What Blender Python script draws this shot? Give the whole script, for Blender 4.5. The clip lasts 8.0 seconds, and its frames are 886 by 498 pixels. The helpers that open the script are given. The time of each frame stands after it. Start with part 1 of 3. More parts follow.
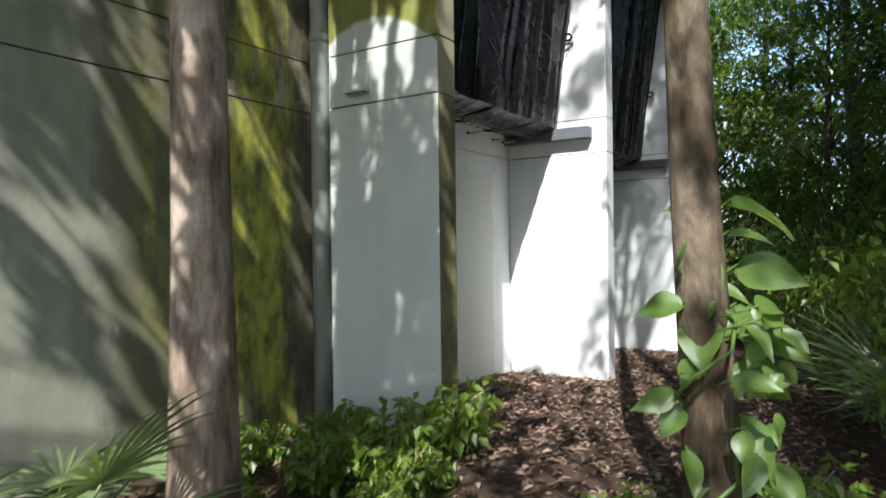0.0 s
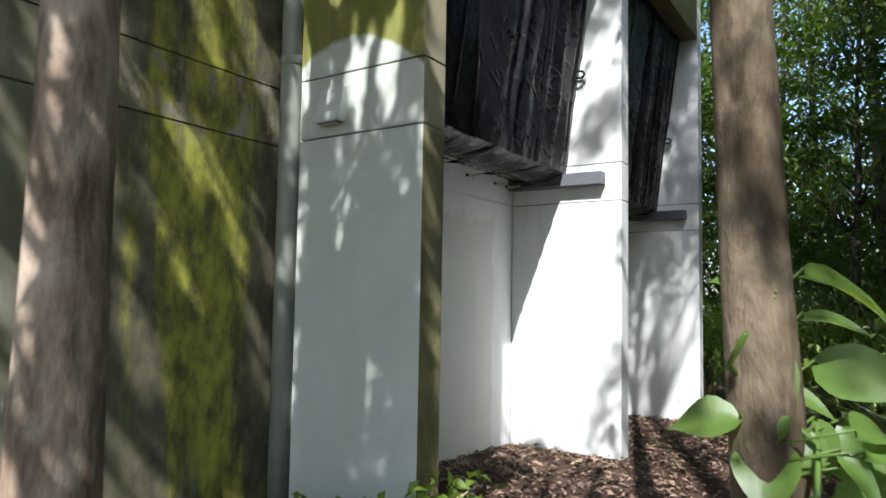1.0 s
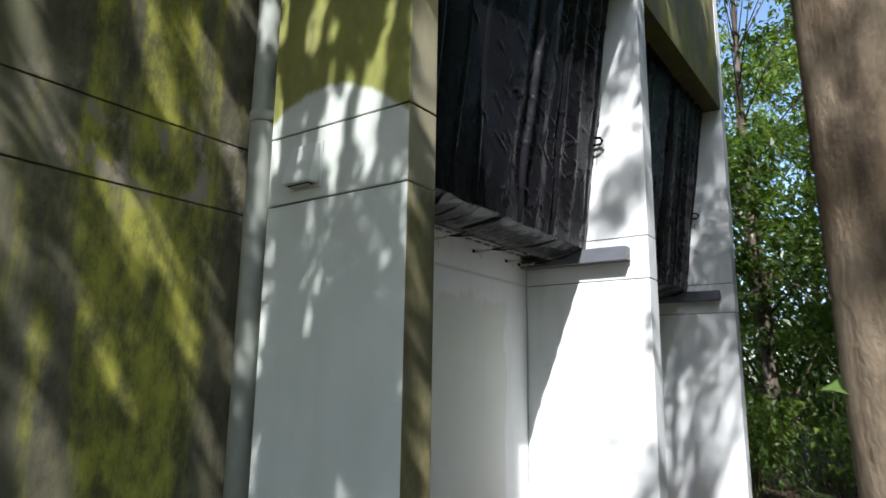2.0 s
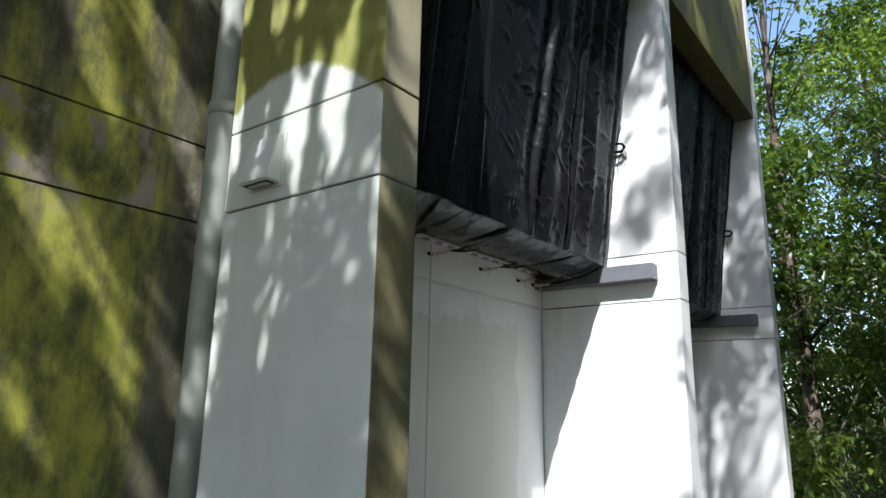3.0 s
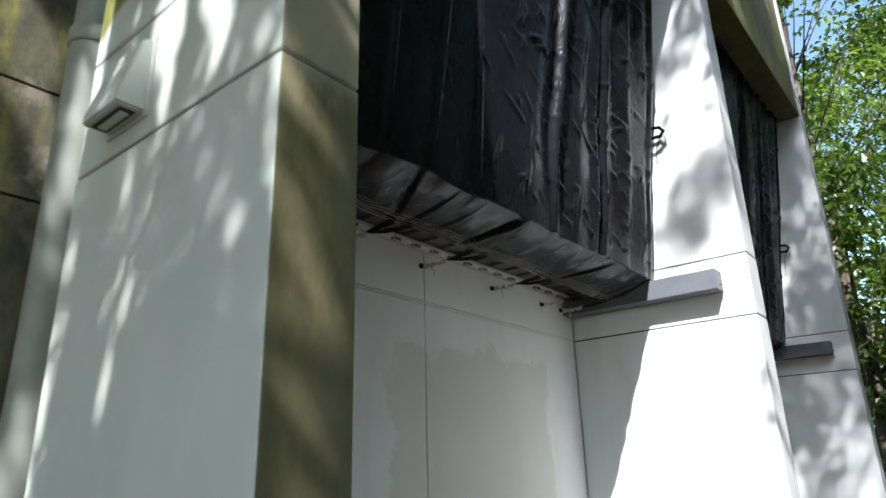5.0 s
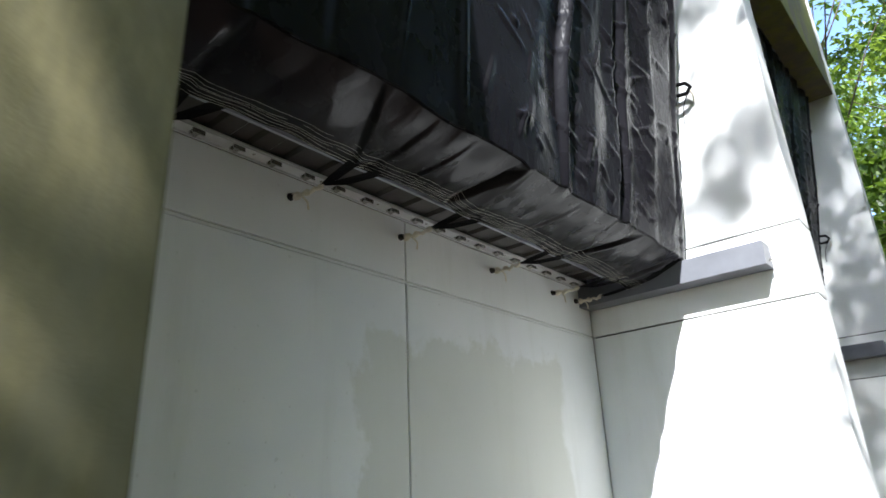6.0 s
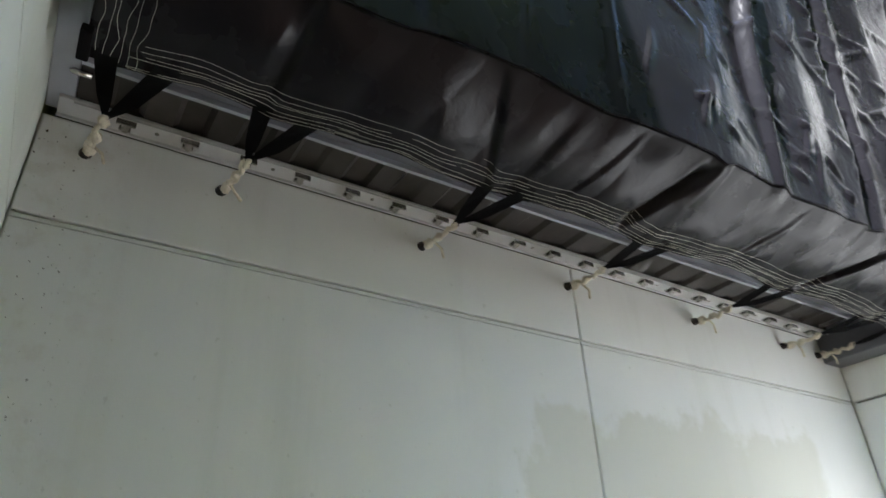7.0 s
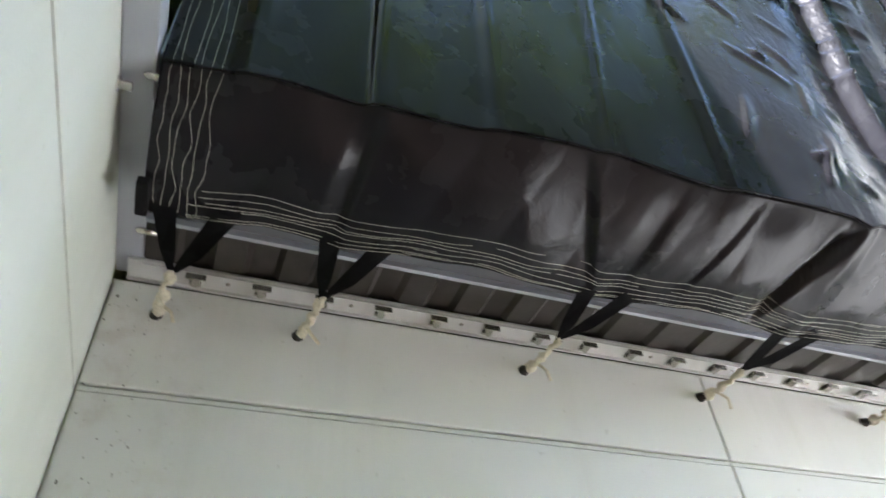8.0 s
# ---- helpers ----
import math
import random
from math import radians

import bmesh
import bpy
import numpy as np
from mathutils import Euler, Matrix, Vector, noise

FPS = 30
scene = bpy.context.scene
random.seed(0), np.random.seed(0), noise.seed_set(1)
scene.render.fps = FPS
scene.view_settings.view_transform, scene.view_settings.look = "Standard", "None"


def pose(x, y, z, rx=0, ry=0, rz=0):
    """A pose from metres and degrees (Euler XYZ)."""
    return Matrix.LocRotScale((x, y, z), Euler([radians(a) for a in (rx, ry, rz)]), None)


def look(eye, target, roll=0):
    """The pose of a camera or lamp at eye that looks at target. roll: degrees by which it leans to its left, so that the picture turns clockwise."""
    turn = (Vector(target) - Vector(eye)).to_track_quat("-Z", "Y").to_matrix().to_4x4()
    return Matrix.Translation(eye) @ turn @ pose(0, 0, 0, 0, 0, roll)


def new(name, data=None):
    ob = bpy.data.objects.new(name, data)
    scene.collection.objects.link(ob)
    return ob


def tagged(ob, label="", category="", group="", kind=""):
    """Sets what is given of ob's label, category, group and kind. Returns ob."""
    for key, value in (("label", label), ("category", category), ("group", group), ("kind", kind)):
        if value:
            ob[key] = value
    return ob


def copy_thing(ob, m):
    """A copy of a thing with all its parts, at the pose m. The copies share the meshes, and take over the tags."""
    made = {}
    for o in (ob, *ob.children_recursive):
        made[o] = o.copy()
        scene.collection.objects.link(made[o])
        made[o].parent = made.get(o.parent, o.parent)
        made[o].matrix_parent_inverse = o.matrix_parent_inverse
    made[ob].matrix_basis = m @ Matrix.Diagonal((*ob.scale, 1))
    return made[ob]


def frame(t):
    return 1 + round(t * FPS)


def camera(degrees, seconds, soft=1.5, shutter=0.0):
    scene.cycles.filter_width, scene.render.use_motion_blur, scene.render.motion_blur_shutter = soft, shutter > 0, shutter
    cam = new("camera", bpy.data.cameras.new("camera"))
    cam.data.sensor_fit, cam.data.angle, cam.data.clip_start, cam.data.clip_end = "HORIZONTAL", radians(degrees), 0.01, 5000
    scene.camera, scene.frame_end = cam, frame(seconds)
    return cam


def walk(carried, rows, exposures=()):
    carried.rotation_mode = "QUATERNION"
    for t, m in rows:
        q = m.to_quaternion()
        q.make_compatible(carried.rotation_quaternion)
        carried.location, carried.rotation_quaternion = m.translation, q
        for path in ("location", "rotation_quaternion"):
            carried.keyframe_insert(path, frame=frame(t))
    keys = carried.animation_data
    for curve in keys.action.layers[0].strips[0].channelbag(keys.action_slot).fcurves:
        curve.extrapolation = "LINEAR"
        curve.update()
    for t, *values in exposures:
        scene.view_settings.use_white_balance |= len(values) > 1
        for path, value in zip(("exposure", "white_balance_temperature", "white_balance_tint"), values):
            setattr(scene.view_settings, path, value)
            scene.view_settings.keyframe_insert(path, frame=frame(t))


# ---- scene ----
Z0 = 0.72          # level of the ground at the first fin
cam = camera(68.0, 8.0, 1.5, 0.4)
PATH = [
    (0.0, (2.565, -3.972, 0.72), (1.488, -2.286, 0.714), -0.7),
    (0.5, (2.423, -3.601, 0.785), (1.377, -1.898, 0.87), -0.2),
    (1.0, (2.255, -3.184, 0.825), (1.157, -1.517, 0.954), 1.0),
    (1.5, (2.083, -2.84, 0.859), (0.992, -1.177, 1.069), 1.3),
    (2.0, (1.949, -2.442, 0.883), (0.815, -0.84, 1.268), 0.8),
    (3.5, (1.61, -1.552, 0.961), (0.39, -0.043, 1.443), 0.4),
    (4.0, (1.45, -1.26, 0.936), (0.197, 0.205, 1.469), -2.7),
    (4.3, (1.292, -1.088, 0.952), (0.055, 0.39, 1.487), -3.6),
    (4.5, (1.223, -1.003, 0.954), (0.016, 0.486, 1.527), -2.1),
    (6.0, (0.641, -0.065, 0.914), (-0.561, 1.365, 1.629), -2.6),
    (6.5, (0.457, 0.233, 0.945), (-0.93, 1.368, 1.832), -1.7),
    (7.0, (0.268, 0.4, 0.975), (-1.184, 1.338, 1.98), -2.4),
    (7.5, (0.157, 0.463, 1.035), (-1.199, 1.278, 2.259), -4.1),
    (8.0, (0.107, 0.487, 1.073), (-1.252, 1.093, 2.409), -4.9),
]
UP = Vector((0, 0, Z0))
walk(cam, [(t, look(Vector(e) + UP, Vector(g) + UP, r)) for t, e, g, r in PATH],
     exposures=[(0.0, 1.03, 6050, 10), (2.0, 0.97, 5920, 12), (3.4, 1.19, 5900, 12), (4.5, 1.26, 5890, 12), (6.0, 1.95, 5900, 11), (6.5, 2.28, 5880, 12), (7.0, 2.78, 5900, 13), (7.5, 3.24, 5910, 14), (8.0, 3.75, 5920, 15)])

# ---- light ----
TO_SUN = Vector((0.40, -1.0, 1.08)).normalized()
world = bpy.data.worlds.new("sky")
scene.world = world
world.use_nodes = True
nt = world.node_tree
sky = nt.nodes.new("ShaderNodeTexSky")
sky.sky_type, sky.sun_disc = "NISHITA", False
sky.sun_elevation = math.asin(TO_SUN.z)
sky.sun_rotation = math.atan2(TO_SUN.x, TO_SUN.y)
nt.nodes["Background"].inputs["Strength"].default_value = 0.15
nt.links.new(sky.outputs[0], nt.nodes["Background"].inputs["Color"])
sun = new("sun", bpy.data.lights.new("sun", "SUN"))
sun.data.energy, sun.data.angle, sun.data.color = 5.0, radians(0.53), (1.0, 0.96, 0.90)
sun.matrix_world = look(TO_SUN * 30, (0, 0, 0))


# ---- materials ----
class Mat:
    """A node material under construction, with short calls for its nodes."""

    def __init__(self, name, rough=0.6, metal=0.0, spec=0.5):
        self.m = bpy.data.materials.new(name)
        self.m.use_nodes = True
        self.t = self.m.node_tree
        self.b = self.t.nodes["Principled BSDF"]
        self.b.inputs["Roughness"].default_value = rough
        self.b.inputs["Metallic"].default_value = metal
        self.b.inputs["Specular IOR Level"].default_value = spec
        self.pos = self.t.nodes.new("ShaderNodeNewGeometry").outputs["Position"]
        self.obj = self.t.nodes.new("ShaderNodeTexCoord").outputs["Object"]

    def put(self, a, b):
        if hasattr(a, "is_output"):
            self.t.links.new(a, b)
        else:
            b.default_value = (*a, 1.0) if isinstance(a, (tuple, list)) and len(a) == 3 and b.type == "RGBA" else a

    def noise(self, scale, detail=4.0, rough=0.55, stretch=(1, 1, 1), where=None, distort=0.0):
        mp = self.t.nodes.new("ShaderNodeMapping")
        self.put(where or self.pos, mp.inputs["Vector"])
        mp.inputs["Scale"].default_value = stretch
        n = self.t.nodes.new("ShaderNodeTexNoise")
        n.inputs["Scale"].default_value, n.inputs["Detail"].default_value = scale, detail
        n.inputs["Roughness"].default_value, n.inputs["Distortion"].default_value = rough, distort
        self.t.links.new(mp.outputs[0], n.inputs["Vector"])
        return n.outputs["Fac"]

    def ramp(self, fac, lo, hi, a=0.0, b=1.0):
        r = self.t.nodes.new("ShaderNodeMapRange")
        r.interpolation_type = "SMOOTHSTEP"
        for k, v in enumerate((fac, lo, hi, a, b)):
            self.put(v, r.inputs[k])
        return r.outputs[0]

    def math(self, op, a, b=0.0):
        n = self.t.nodes.new("ShaderNodeMath")
        n.operation = op
        self.put(a, n.inputs[0])
        self.put(b, n.inputs[1])
        return n.outputs[0]

    def mix(self, fac, a, b):
        n = self.t.nodes.new("ShaderNodeMix")
        n.data_type = "RGBA"
        self.put(fac, n.inputs[0])
        self.put(a, n.inputs[6])
        self.put(b, n.inputs[7])
        return n.outputs[2]

    def axis(self, k):
        n = self.t.nodes.new("ShaderNodeSeparateXYZ")
        self.t.links.new(self.pos, n.inputs[0])
        return n.outputs[k]

    def random(self, island=False):
        if island:
            return self.t.nodes.new("ShaderNodeNewGeometry").outputs["Random Per Island"]
        return self.t.nodes.new("ShaderNodeObjectInfo").outputs["Random"]

    def colour(self, c):
        self.put(c, self.b.inputs["Base Color"])
        return self

    def rough(self, f):
        self.put(f, self.b.inputs["Roughness"])
        return self

    def bump(self, height, strength=0.3, distance=0.01):
        n = self.t.nodes.new("ShaderNodeBump")
        n.inputs["Strength"].default_value, n.inputs["Distance"].default_value = strength, distance
        self.put(height, n.inputs["Height"])
        self.t.links.new(n.outputs[0], self.b.inputs["Normal"])
        return self

    def glow_through(self, colour, amount):
        tr = self.t.nodes.new("ShaderNodeBsdfTranslucent")
        self.put(colour, tr.inputs["Color"])
        mx = self.t.nodes.new("ShaderNodeMixShader")
        mx.inputs[0].default_value = amount
        self.t.links.new(self.b.outputs[0], mx.inputs[1])
        self.t.links.new(tr.outputs[0], mx.inputs[2])
        self.t.links.new(mx.outputs[0], self.t.nodes["Material Output"].inputs["Surface"])
        return self


def plain(name, c, rough=0.5, metal=0.0, vary=0.25, scale=30.0, bump=0.15, spec=0.5):
    m = Mat(name, rough, metal, spec)
    n = m.noise(scale)
    m.colour(m.mix(n, tuple(v * (1 - vary) for v in c), tuple(min(1, v * (1 + vary)) for v in c)))
    m.bump(m.noise(scale * 4), bump, 0.003)
    return m.m


def stucco(name, moss="none"):
    """Off-white painted stucco, with faint drips and patches; with algae where it grows."""
    m = Mat(name, 0.75, spec=0.3)
    patch = m.ramp(m.noise(1.3, 3), 0.35, 0.7)
    c = m.mix(patch, (0.68, 0.69, 0.675), (0.76, 0.765, 0.745))
    drips = m.ramp(m.noise(5.0, 5, 0.6, (1, 1, 0.12)), 0.5, 0.8)
    c = m.mix(m.math("MULTIPLY", drips, 0.35), c, (0.50, 0.50, 0.44))
    spots = m.ramp(m.noise(45.0, 2), 0.70, 0.76)
    c = m.mix(m.math("MULTIPLY", spots, 0.25), c, (0.36, 0.35, 0.30))
    z = m.axis(2)
    if moss == "patch":     # newer paint beside an older, greyer coat
        wob = m.math("MULTIPLY", m.noise(2.2, 5, 0.65), 0.55)
        a = m.ramp(m.math("ADD", z, wob), 2.62, 2.57)
        b = m.ramp(m.math("ADD", m.axis(1), m.math("MULTIPLY", wob, 0.5)), 3.42, 3.36)
        a = m.math("MULTIPLY", a, m.ramp(m.math("ADD", m.axis(1), wob), 1.98, 2.03))
        c = m.mix(m.math("MULTIPLY", m.math("MULTIPLY", a, b), 0.62), c, (0.56, 0.56, 0.485))
        near = m.math("MULTIPLY", m.ramp(m.axis(1), 0.62, 0.22), m.ramp(m.noise(11.0, 5, 0.65), 0.47, 0.66))
        c = m.mix(m.math("MULTIPLY", near, 0.28), c, (0.40, 0.35, 0.26))
        specks = m.math("MULTIPLY", m.ramp(m.noise(75.0, 2), 0.69, 0.72), m.ramp(m.axis(1), 0.5, 0.27))
        c = m.mix(specks, c, (0.06, 0.05, 0.035))
    if moss in ("top", "wall", "edge"):
        n1, n2 = m.noise(2.4, 6, 0.65, (1, 1, 0.35)), m.noise(7.0, 6, 0.7, (1, 1, 0.5))
        green = m.mix(n2, (0.065, 0.075, 0.010), (0.32, 0.32, 0.05))
        brown = m.mix(n2, (0.06, 0.052, 0.034), (0.22, 0.175, 0.12))
        algae = m.mix(m.ramp(n1, 0.43, 0.58), green, brown)
        if moss == "wall":
            streak = m.ramp(m.noise(2.0, 6, 0.6, (1, 1.5, 0.16)), 0.44, 0.56)
            bright = m.mix(m.ramp(n2, 0.3, 0.7), (0.052, 0.054, 0.005), (0.36, 0.35, 0.03))
            olive = m.mix(m.ramp(n2, 0.3, 0.7), (0.032, 0.029, 0.013), (0.14, 0.125, 0.062))
            algae = m.mix(streak, bright, olive)
            worn = m.math("MULTIPLY", m.ramp(m.noise(6.0, 5, 0.6, (1, 1, 0.8)), 0.50, 0.62), m.math("MULTIPLY", m.ramp(z, 2.4, 2.6), m.ramp(z, 3.2, 2.95)))
            algae = m.mix(worn, algae, m.mix(n2, (0.10, 0.075, 0.05), (0.40, 0.35, 0.27)))
            side = m.math("ADD", m.axis(1), m.math("MULTIPLY", n1, 1.6))
            algae = m.mix(m.ramp(side, -0.75, -0.1), m.mix(n1, (0.07, 0.07, 0.034), (0.18, 0.17, 0.10)), algae)
            algae = m.mix(m.ramp(side, -1.2, -0.7), m.mix(n2, (0.14, 0.145, 0.095), (0.40, 0.40, 0.31)), algae)
            bare = m.ramp(m.noise(1.8, 6, 0.7, (1, 1, 0.3)), 0.66, 0.74)
            c = m.mix(m.math("SUBTRACT", 0.96, m.math("MULTIPLY", bare, 0.55)), c, algae)
        elif moss == "top":
            c = m.mix(m.ramp(m.noise(3.0, 5, 0.6, (1, 1, 0.5)), 0.3, 0.7, 0.6, 0.8), c, (0.44, 0.475, 0.405))
            x = m.axis(0)
            dx = m.math("ADD", x, 0.62)
            arch = m.math("SUBTRACT", 3.20, m.math("MULTIPLY", m.math("MULTIPLY", dx, dx), 0.75))
            line = m.math("ADD", m.math("SUBTRACT", z, arch), m.math("MULTIPLY", m.math("SUBTRACT", n2, 0.5), 0.10))
            c = m.mix(m.ramp(line, -0.02, 0.03, 0.0, 0.95), c, m.mix(0.75, algae, green))
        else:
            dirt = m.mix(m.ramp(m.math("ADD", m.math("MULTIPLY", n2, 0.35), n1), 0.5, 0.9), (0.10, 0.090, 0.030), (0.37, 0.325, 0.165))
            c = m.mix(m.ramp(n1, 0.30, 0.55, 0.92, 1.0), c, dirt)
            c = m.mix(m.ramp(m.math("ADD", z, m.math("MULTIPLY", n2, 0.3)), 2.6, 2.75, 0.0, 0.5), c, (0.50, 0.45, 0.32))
            c = m.mix(m.ramp(z, 3.25, 3.8, 0.0, 0.8), c, algae)
    m.colour(c)
    m.bump(m.noise(160.0, 3), 0.25, 0.002)
    return m.m


WALL = stucco("white_stucco")
WALL_PATCHED = stucco("patched_stucco", "patch")
WALL_MOSS = stucco("algae_stucco", "wall")
FIN_TOP = stucco("white_stucco_algae_top", "top")
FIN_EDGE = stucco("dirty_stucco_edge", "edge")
JOINT = plain("joint_dark", (0.05, 0.05, 0.04), 0.9)
JOINT_PALE = plain("joint_grey", (0.58, 0.57, 0.52), 0.9)
GREY_METAL = plain("grey_painted_steel", (0.115, 0.12, 0.135), 0.5, 0.1, 0.25, 8)
PALE_METAL = plain("pale_aluminium", (0.55, 0.55, 0.54), 0.4, 0.3, 0.15, 12)
CHROME = plain("bright_zinc", (0.60, 0.58, 0.54), 0.25, 0.85, 0.25, 60)
SHEET = plain("grey_sheet", (0.36, 0.38, 0.42), 0.5, 0.2, 0.15, 5)
PIPE = plain("grey_pipe", (0.25, 0.265, 0.225), 0.6, 0.0, 0.25, 7)
VENT = plain("vent_plastic", (0.55, 0.57, 0.53), 0.5, 0.0, 0.15, 9)
WEB = plain("black_webbing", (0.006, 0.006, 0.007), 0.8, 0.0, 0.4, 200, 0.6, 0.12)
ROPE = plain("cream_rope", (0.66, 0.61, 0.48), 0.85, 0.0, 0.4, 220, 0.8)
THREAD = plain("cream_thread", (0.62, 0.60, 0.52), 0.8, 0.0, 0.3, 90)
SCREW = plain("rusty_screw", (0.03, 0.026, 0.022), 0.6, 0.5, 0.4, 100)


def tarp_material(name, least, most):
    """Black sheeting, crinkled more towards one end."""
    m = Mat(name, 0.3, spec=0.14)
    n = m.noise(3.0, 4)
    m.colour(m.mix(n, (0.006, 0.0057, 0.0072), (0.016, 0.0152, 0.018)))
    m.rough(m.ramp(m.noise(5.0, 5), 0.3, 0.7, 0.19, 0.34))
    folded = m.math("ABSOLUTE", m.math("SUBTRACT", m.noise(16.0, 3, 0.5, (1, 1, 0.6), None, 0.8), 0.5))
    worked = m.ramp(m.axis(1), 1.3, 2.2, least, most)
    crinkle = m.math("ADD", m.math("MULTIPLY", m.noise(9.0, 3, 0.5, (1, 1, 0.55), None, 1.4), m.ramp(worked, 0.1, 1.0, 0.6, 1.0)), m.math("MULTIPLY", folded, m.math("MULTIPLY", worked, -1.3)))
    small = m.math("ABSOLUTE", m.math("SUBTRACT", m.noise(38.0, 2, 0.5, (1, 1, 0.7), None, 1.0), 0.5))
    crinkle = m.math("ADD", crinkle, m.math("MULTIPLY", small, m.math("MULTIPLY", worked, -0.4)))
    crinkle = m.math("ADD", crinkle, m.math("MULTIPLY", m.noise(70.0, 3), m.math("MULTIPLY", worked, 0.10)))
    m.bump(crinkle, 0.40, 0.008)
    return m.m


TARP = tarp_material("black_tarp", 0.12, 1.0)
TARP_HEM = tarp_material("black_tarp_hem", 0.1, 0.22)


def bark(name, a, b, blotch):
    m = Mat(name, 0.85, spec=0.2)
    n = m.noise(9.0, 6, 0.65, (1, 1, 0.25), m.obj)
    c = m.mix(m.ramp(n, 0.3, 0.7), a, b)
    # pale blotches; on the path trunks they stand in for sun dapples
    c = m.mix(m.ramp(m.noise(4.0, 5, 0.65, (1, 1, 0.35), m.obj, 0.6), 0.42, 0.72), c, blotch)
    m.colour(c)
    m.bump(m.math("ADD", m.noise(30.0, 6, 0.7, (1, 1, 0.3), m.obj), m.noise(9.0, 5, 0.6, (1, 1, 0.2), m.obj)), 0.9, 0.02)
    return m.m


# BARK and BARK_PALE have brighter blotches, painted after sunlit patches
BARK = bark("brown_bark", (0.075, 0.052, 0.036), (0.34, 0.25, 0.18), (0.56, 0.46, 0.36))
BARK_DARK = bark("dark_bark", (0.035, 0.026, 0.019), (0.12, 0.09, 0.066), (0.21, 0.175, 0.13))
BARK_PALE = bark("tan_bark", (0.028, 0.020, 0.012), (0.095, 0.068, 0.040), (0.26, 0.205, 0.14))


def leaf_material(name, lo, hi, through_c, rough=0.4, amount=0.35):
    m = Mat(name, rough, spec=0.5)
    r = m.random(True)
    c = m.mix(r, lo, hi)
    c = m.mix(m.math("MULTIPLY", m.noise(40.0, 3), 0.5), c, tuple(v * 0.6 for v in lo))
    m.colour(c)
    m.bump(m.noise(60.0, 3), 0.2, 0.004)
    m.glow_through(through_c, amount)
    return m.m


LEAF = leaf_material("tree_leaf", (0.035, 0.07, 0.012), (0.10, 0.16, 0.03), (0.22, 0.34, 0.03))
LEAF_DARK = leaf_material("far_leaf", (0.022, 0.042, 0.010), (0.085, 0.13, 0.024), (0.20, 0.32, 0.03), 0.33, 0.32)
LEAF_SHRUB = leaf_material("shrub_leaf", (0.06, 0.11, 0.012), (0.19, 0.27, 0.04), (0.36, 0.50, 0.05))
LEAF_VINE = leaf_material("vine_leaf", (0.07, 0.13, 0.022), (0.20, 0.29, 0.075), (0.34, 0.50, 0.05), 0.42, 0.28)
LEAF_PALM = leaf_material("palmetto_leaf", (0.12, 0.17, 0.07), (0.26, 0.32, 0.15), (0.2, 0.3, 0.06), 0.35, 0.25)


def litter_material():
    m = Mat("leaf_litter", 0.7, spec=0.3)
    r = m.random(True)
    c = m.mix(m.ramp(r, 0.0, 1.0), (0.09, 0.055, 0.04), (0.34, 0.23, 0.165))
    c = m.mix(m.ramp(r, 0.93, 0.95), c, (0.36, 0.30, 0.18))
    m.colour(m.mix(m.math("MULTIPLY", m.noise(60.0, 3), 0.4), c, (0.05, 0.035, 0.025)))
    return m.m


LITTER = litter_material()


def soil_material():
    m = Mat("soil", 0.95, spec=0.1)
    c = m.mix(m.noise(3.0, 6), (0.035, 0.025, 0.018), (0.11, 0.07, 0.05))
    c = m.mix(m.ramp(m.noise(26.0, 5), 0.5, 0.7), c, (0.15, 0.095, 0.065))
    c = m.mix(m.ramp(m.noise(0.35, 3), 0.56, 0.66), c, (0.06, 0.075, 0.025))
    m.colour(c)
    m.bump(m.noise(40.0, 6, 0.7), 0.9, 0.03)
    return m.m


SOIL = soil_material()


# ---- building blocks ----
def mesh_of(bm, name, material, smooth=False):
    me = bpy.data.meshes.new(name)
    bm.normal_update()
    bm.to_mesh(me)
    bm.free()
    mats = material if isinstance(material, (list, tuple)) else [material]
    for m in mats:
        me.materials.append(m)
    if smooth:
        me.shade_smooth()
    return me


def part(name, bm, material, parent, label="", smooth=False):
    ob = new(name, mesh_of(bm, name, material, smooth))
    ob.parent = parent
    return tagged(ob, label)


def thing(name, at=(0, 0, 0), label="", category="", group="", kind=""):
    ob = new(name)
    ob.empty_display_size = 0.1
    ob.location = at
    return tagged(ob, label, category, group, kind)


def box(bm, x0, x1, y0, y1, z0, z1, bevel=0.0):
    r = bmesh.ops.create_cube(bm, size=1.0)
    vs = r["verts"]
    for v in vs:
        v.co = Vector(((x0 + x1) / 2 + v.co.x * (x1 - x0), (y0 + y1) / 2 + v.co.y * (y1 - y0), (z0 + z1) / 2 + v.co.z * (z1 - z0)))
    if bevel > 0:
        es = {e for v in vs for e in v.link_edges}
        bmesh.ops.bevel(bm, geom=list(es), offset=bevel, segments=2, affect="EDGES", profile=0.6)
    return bm


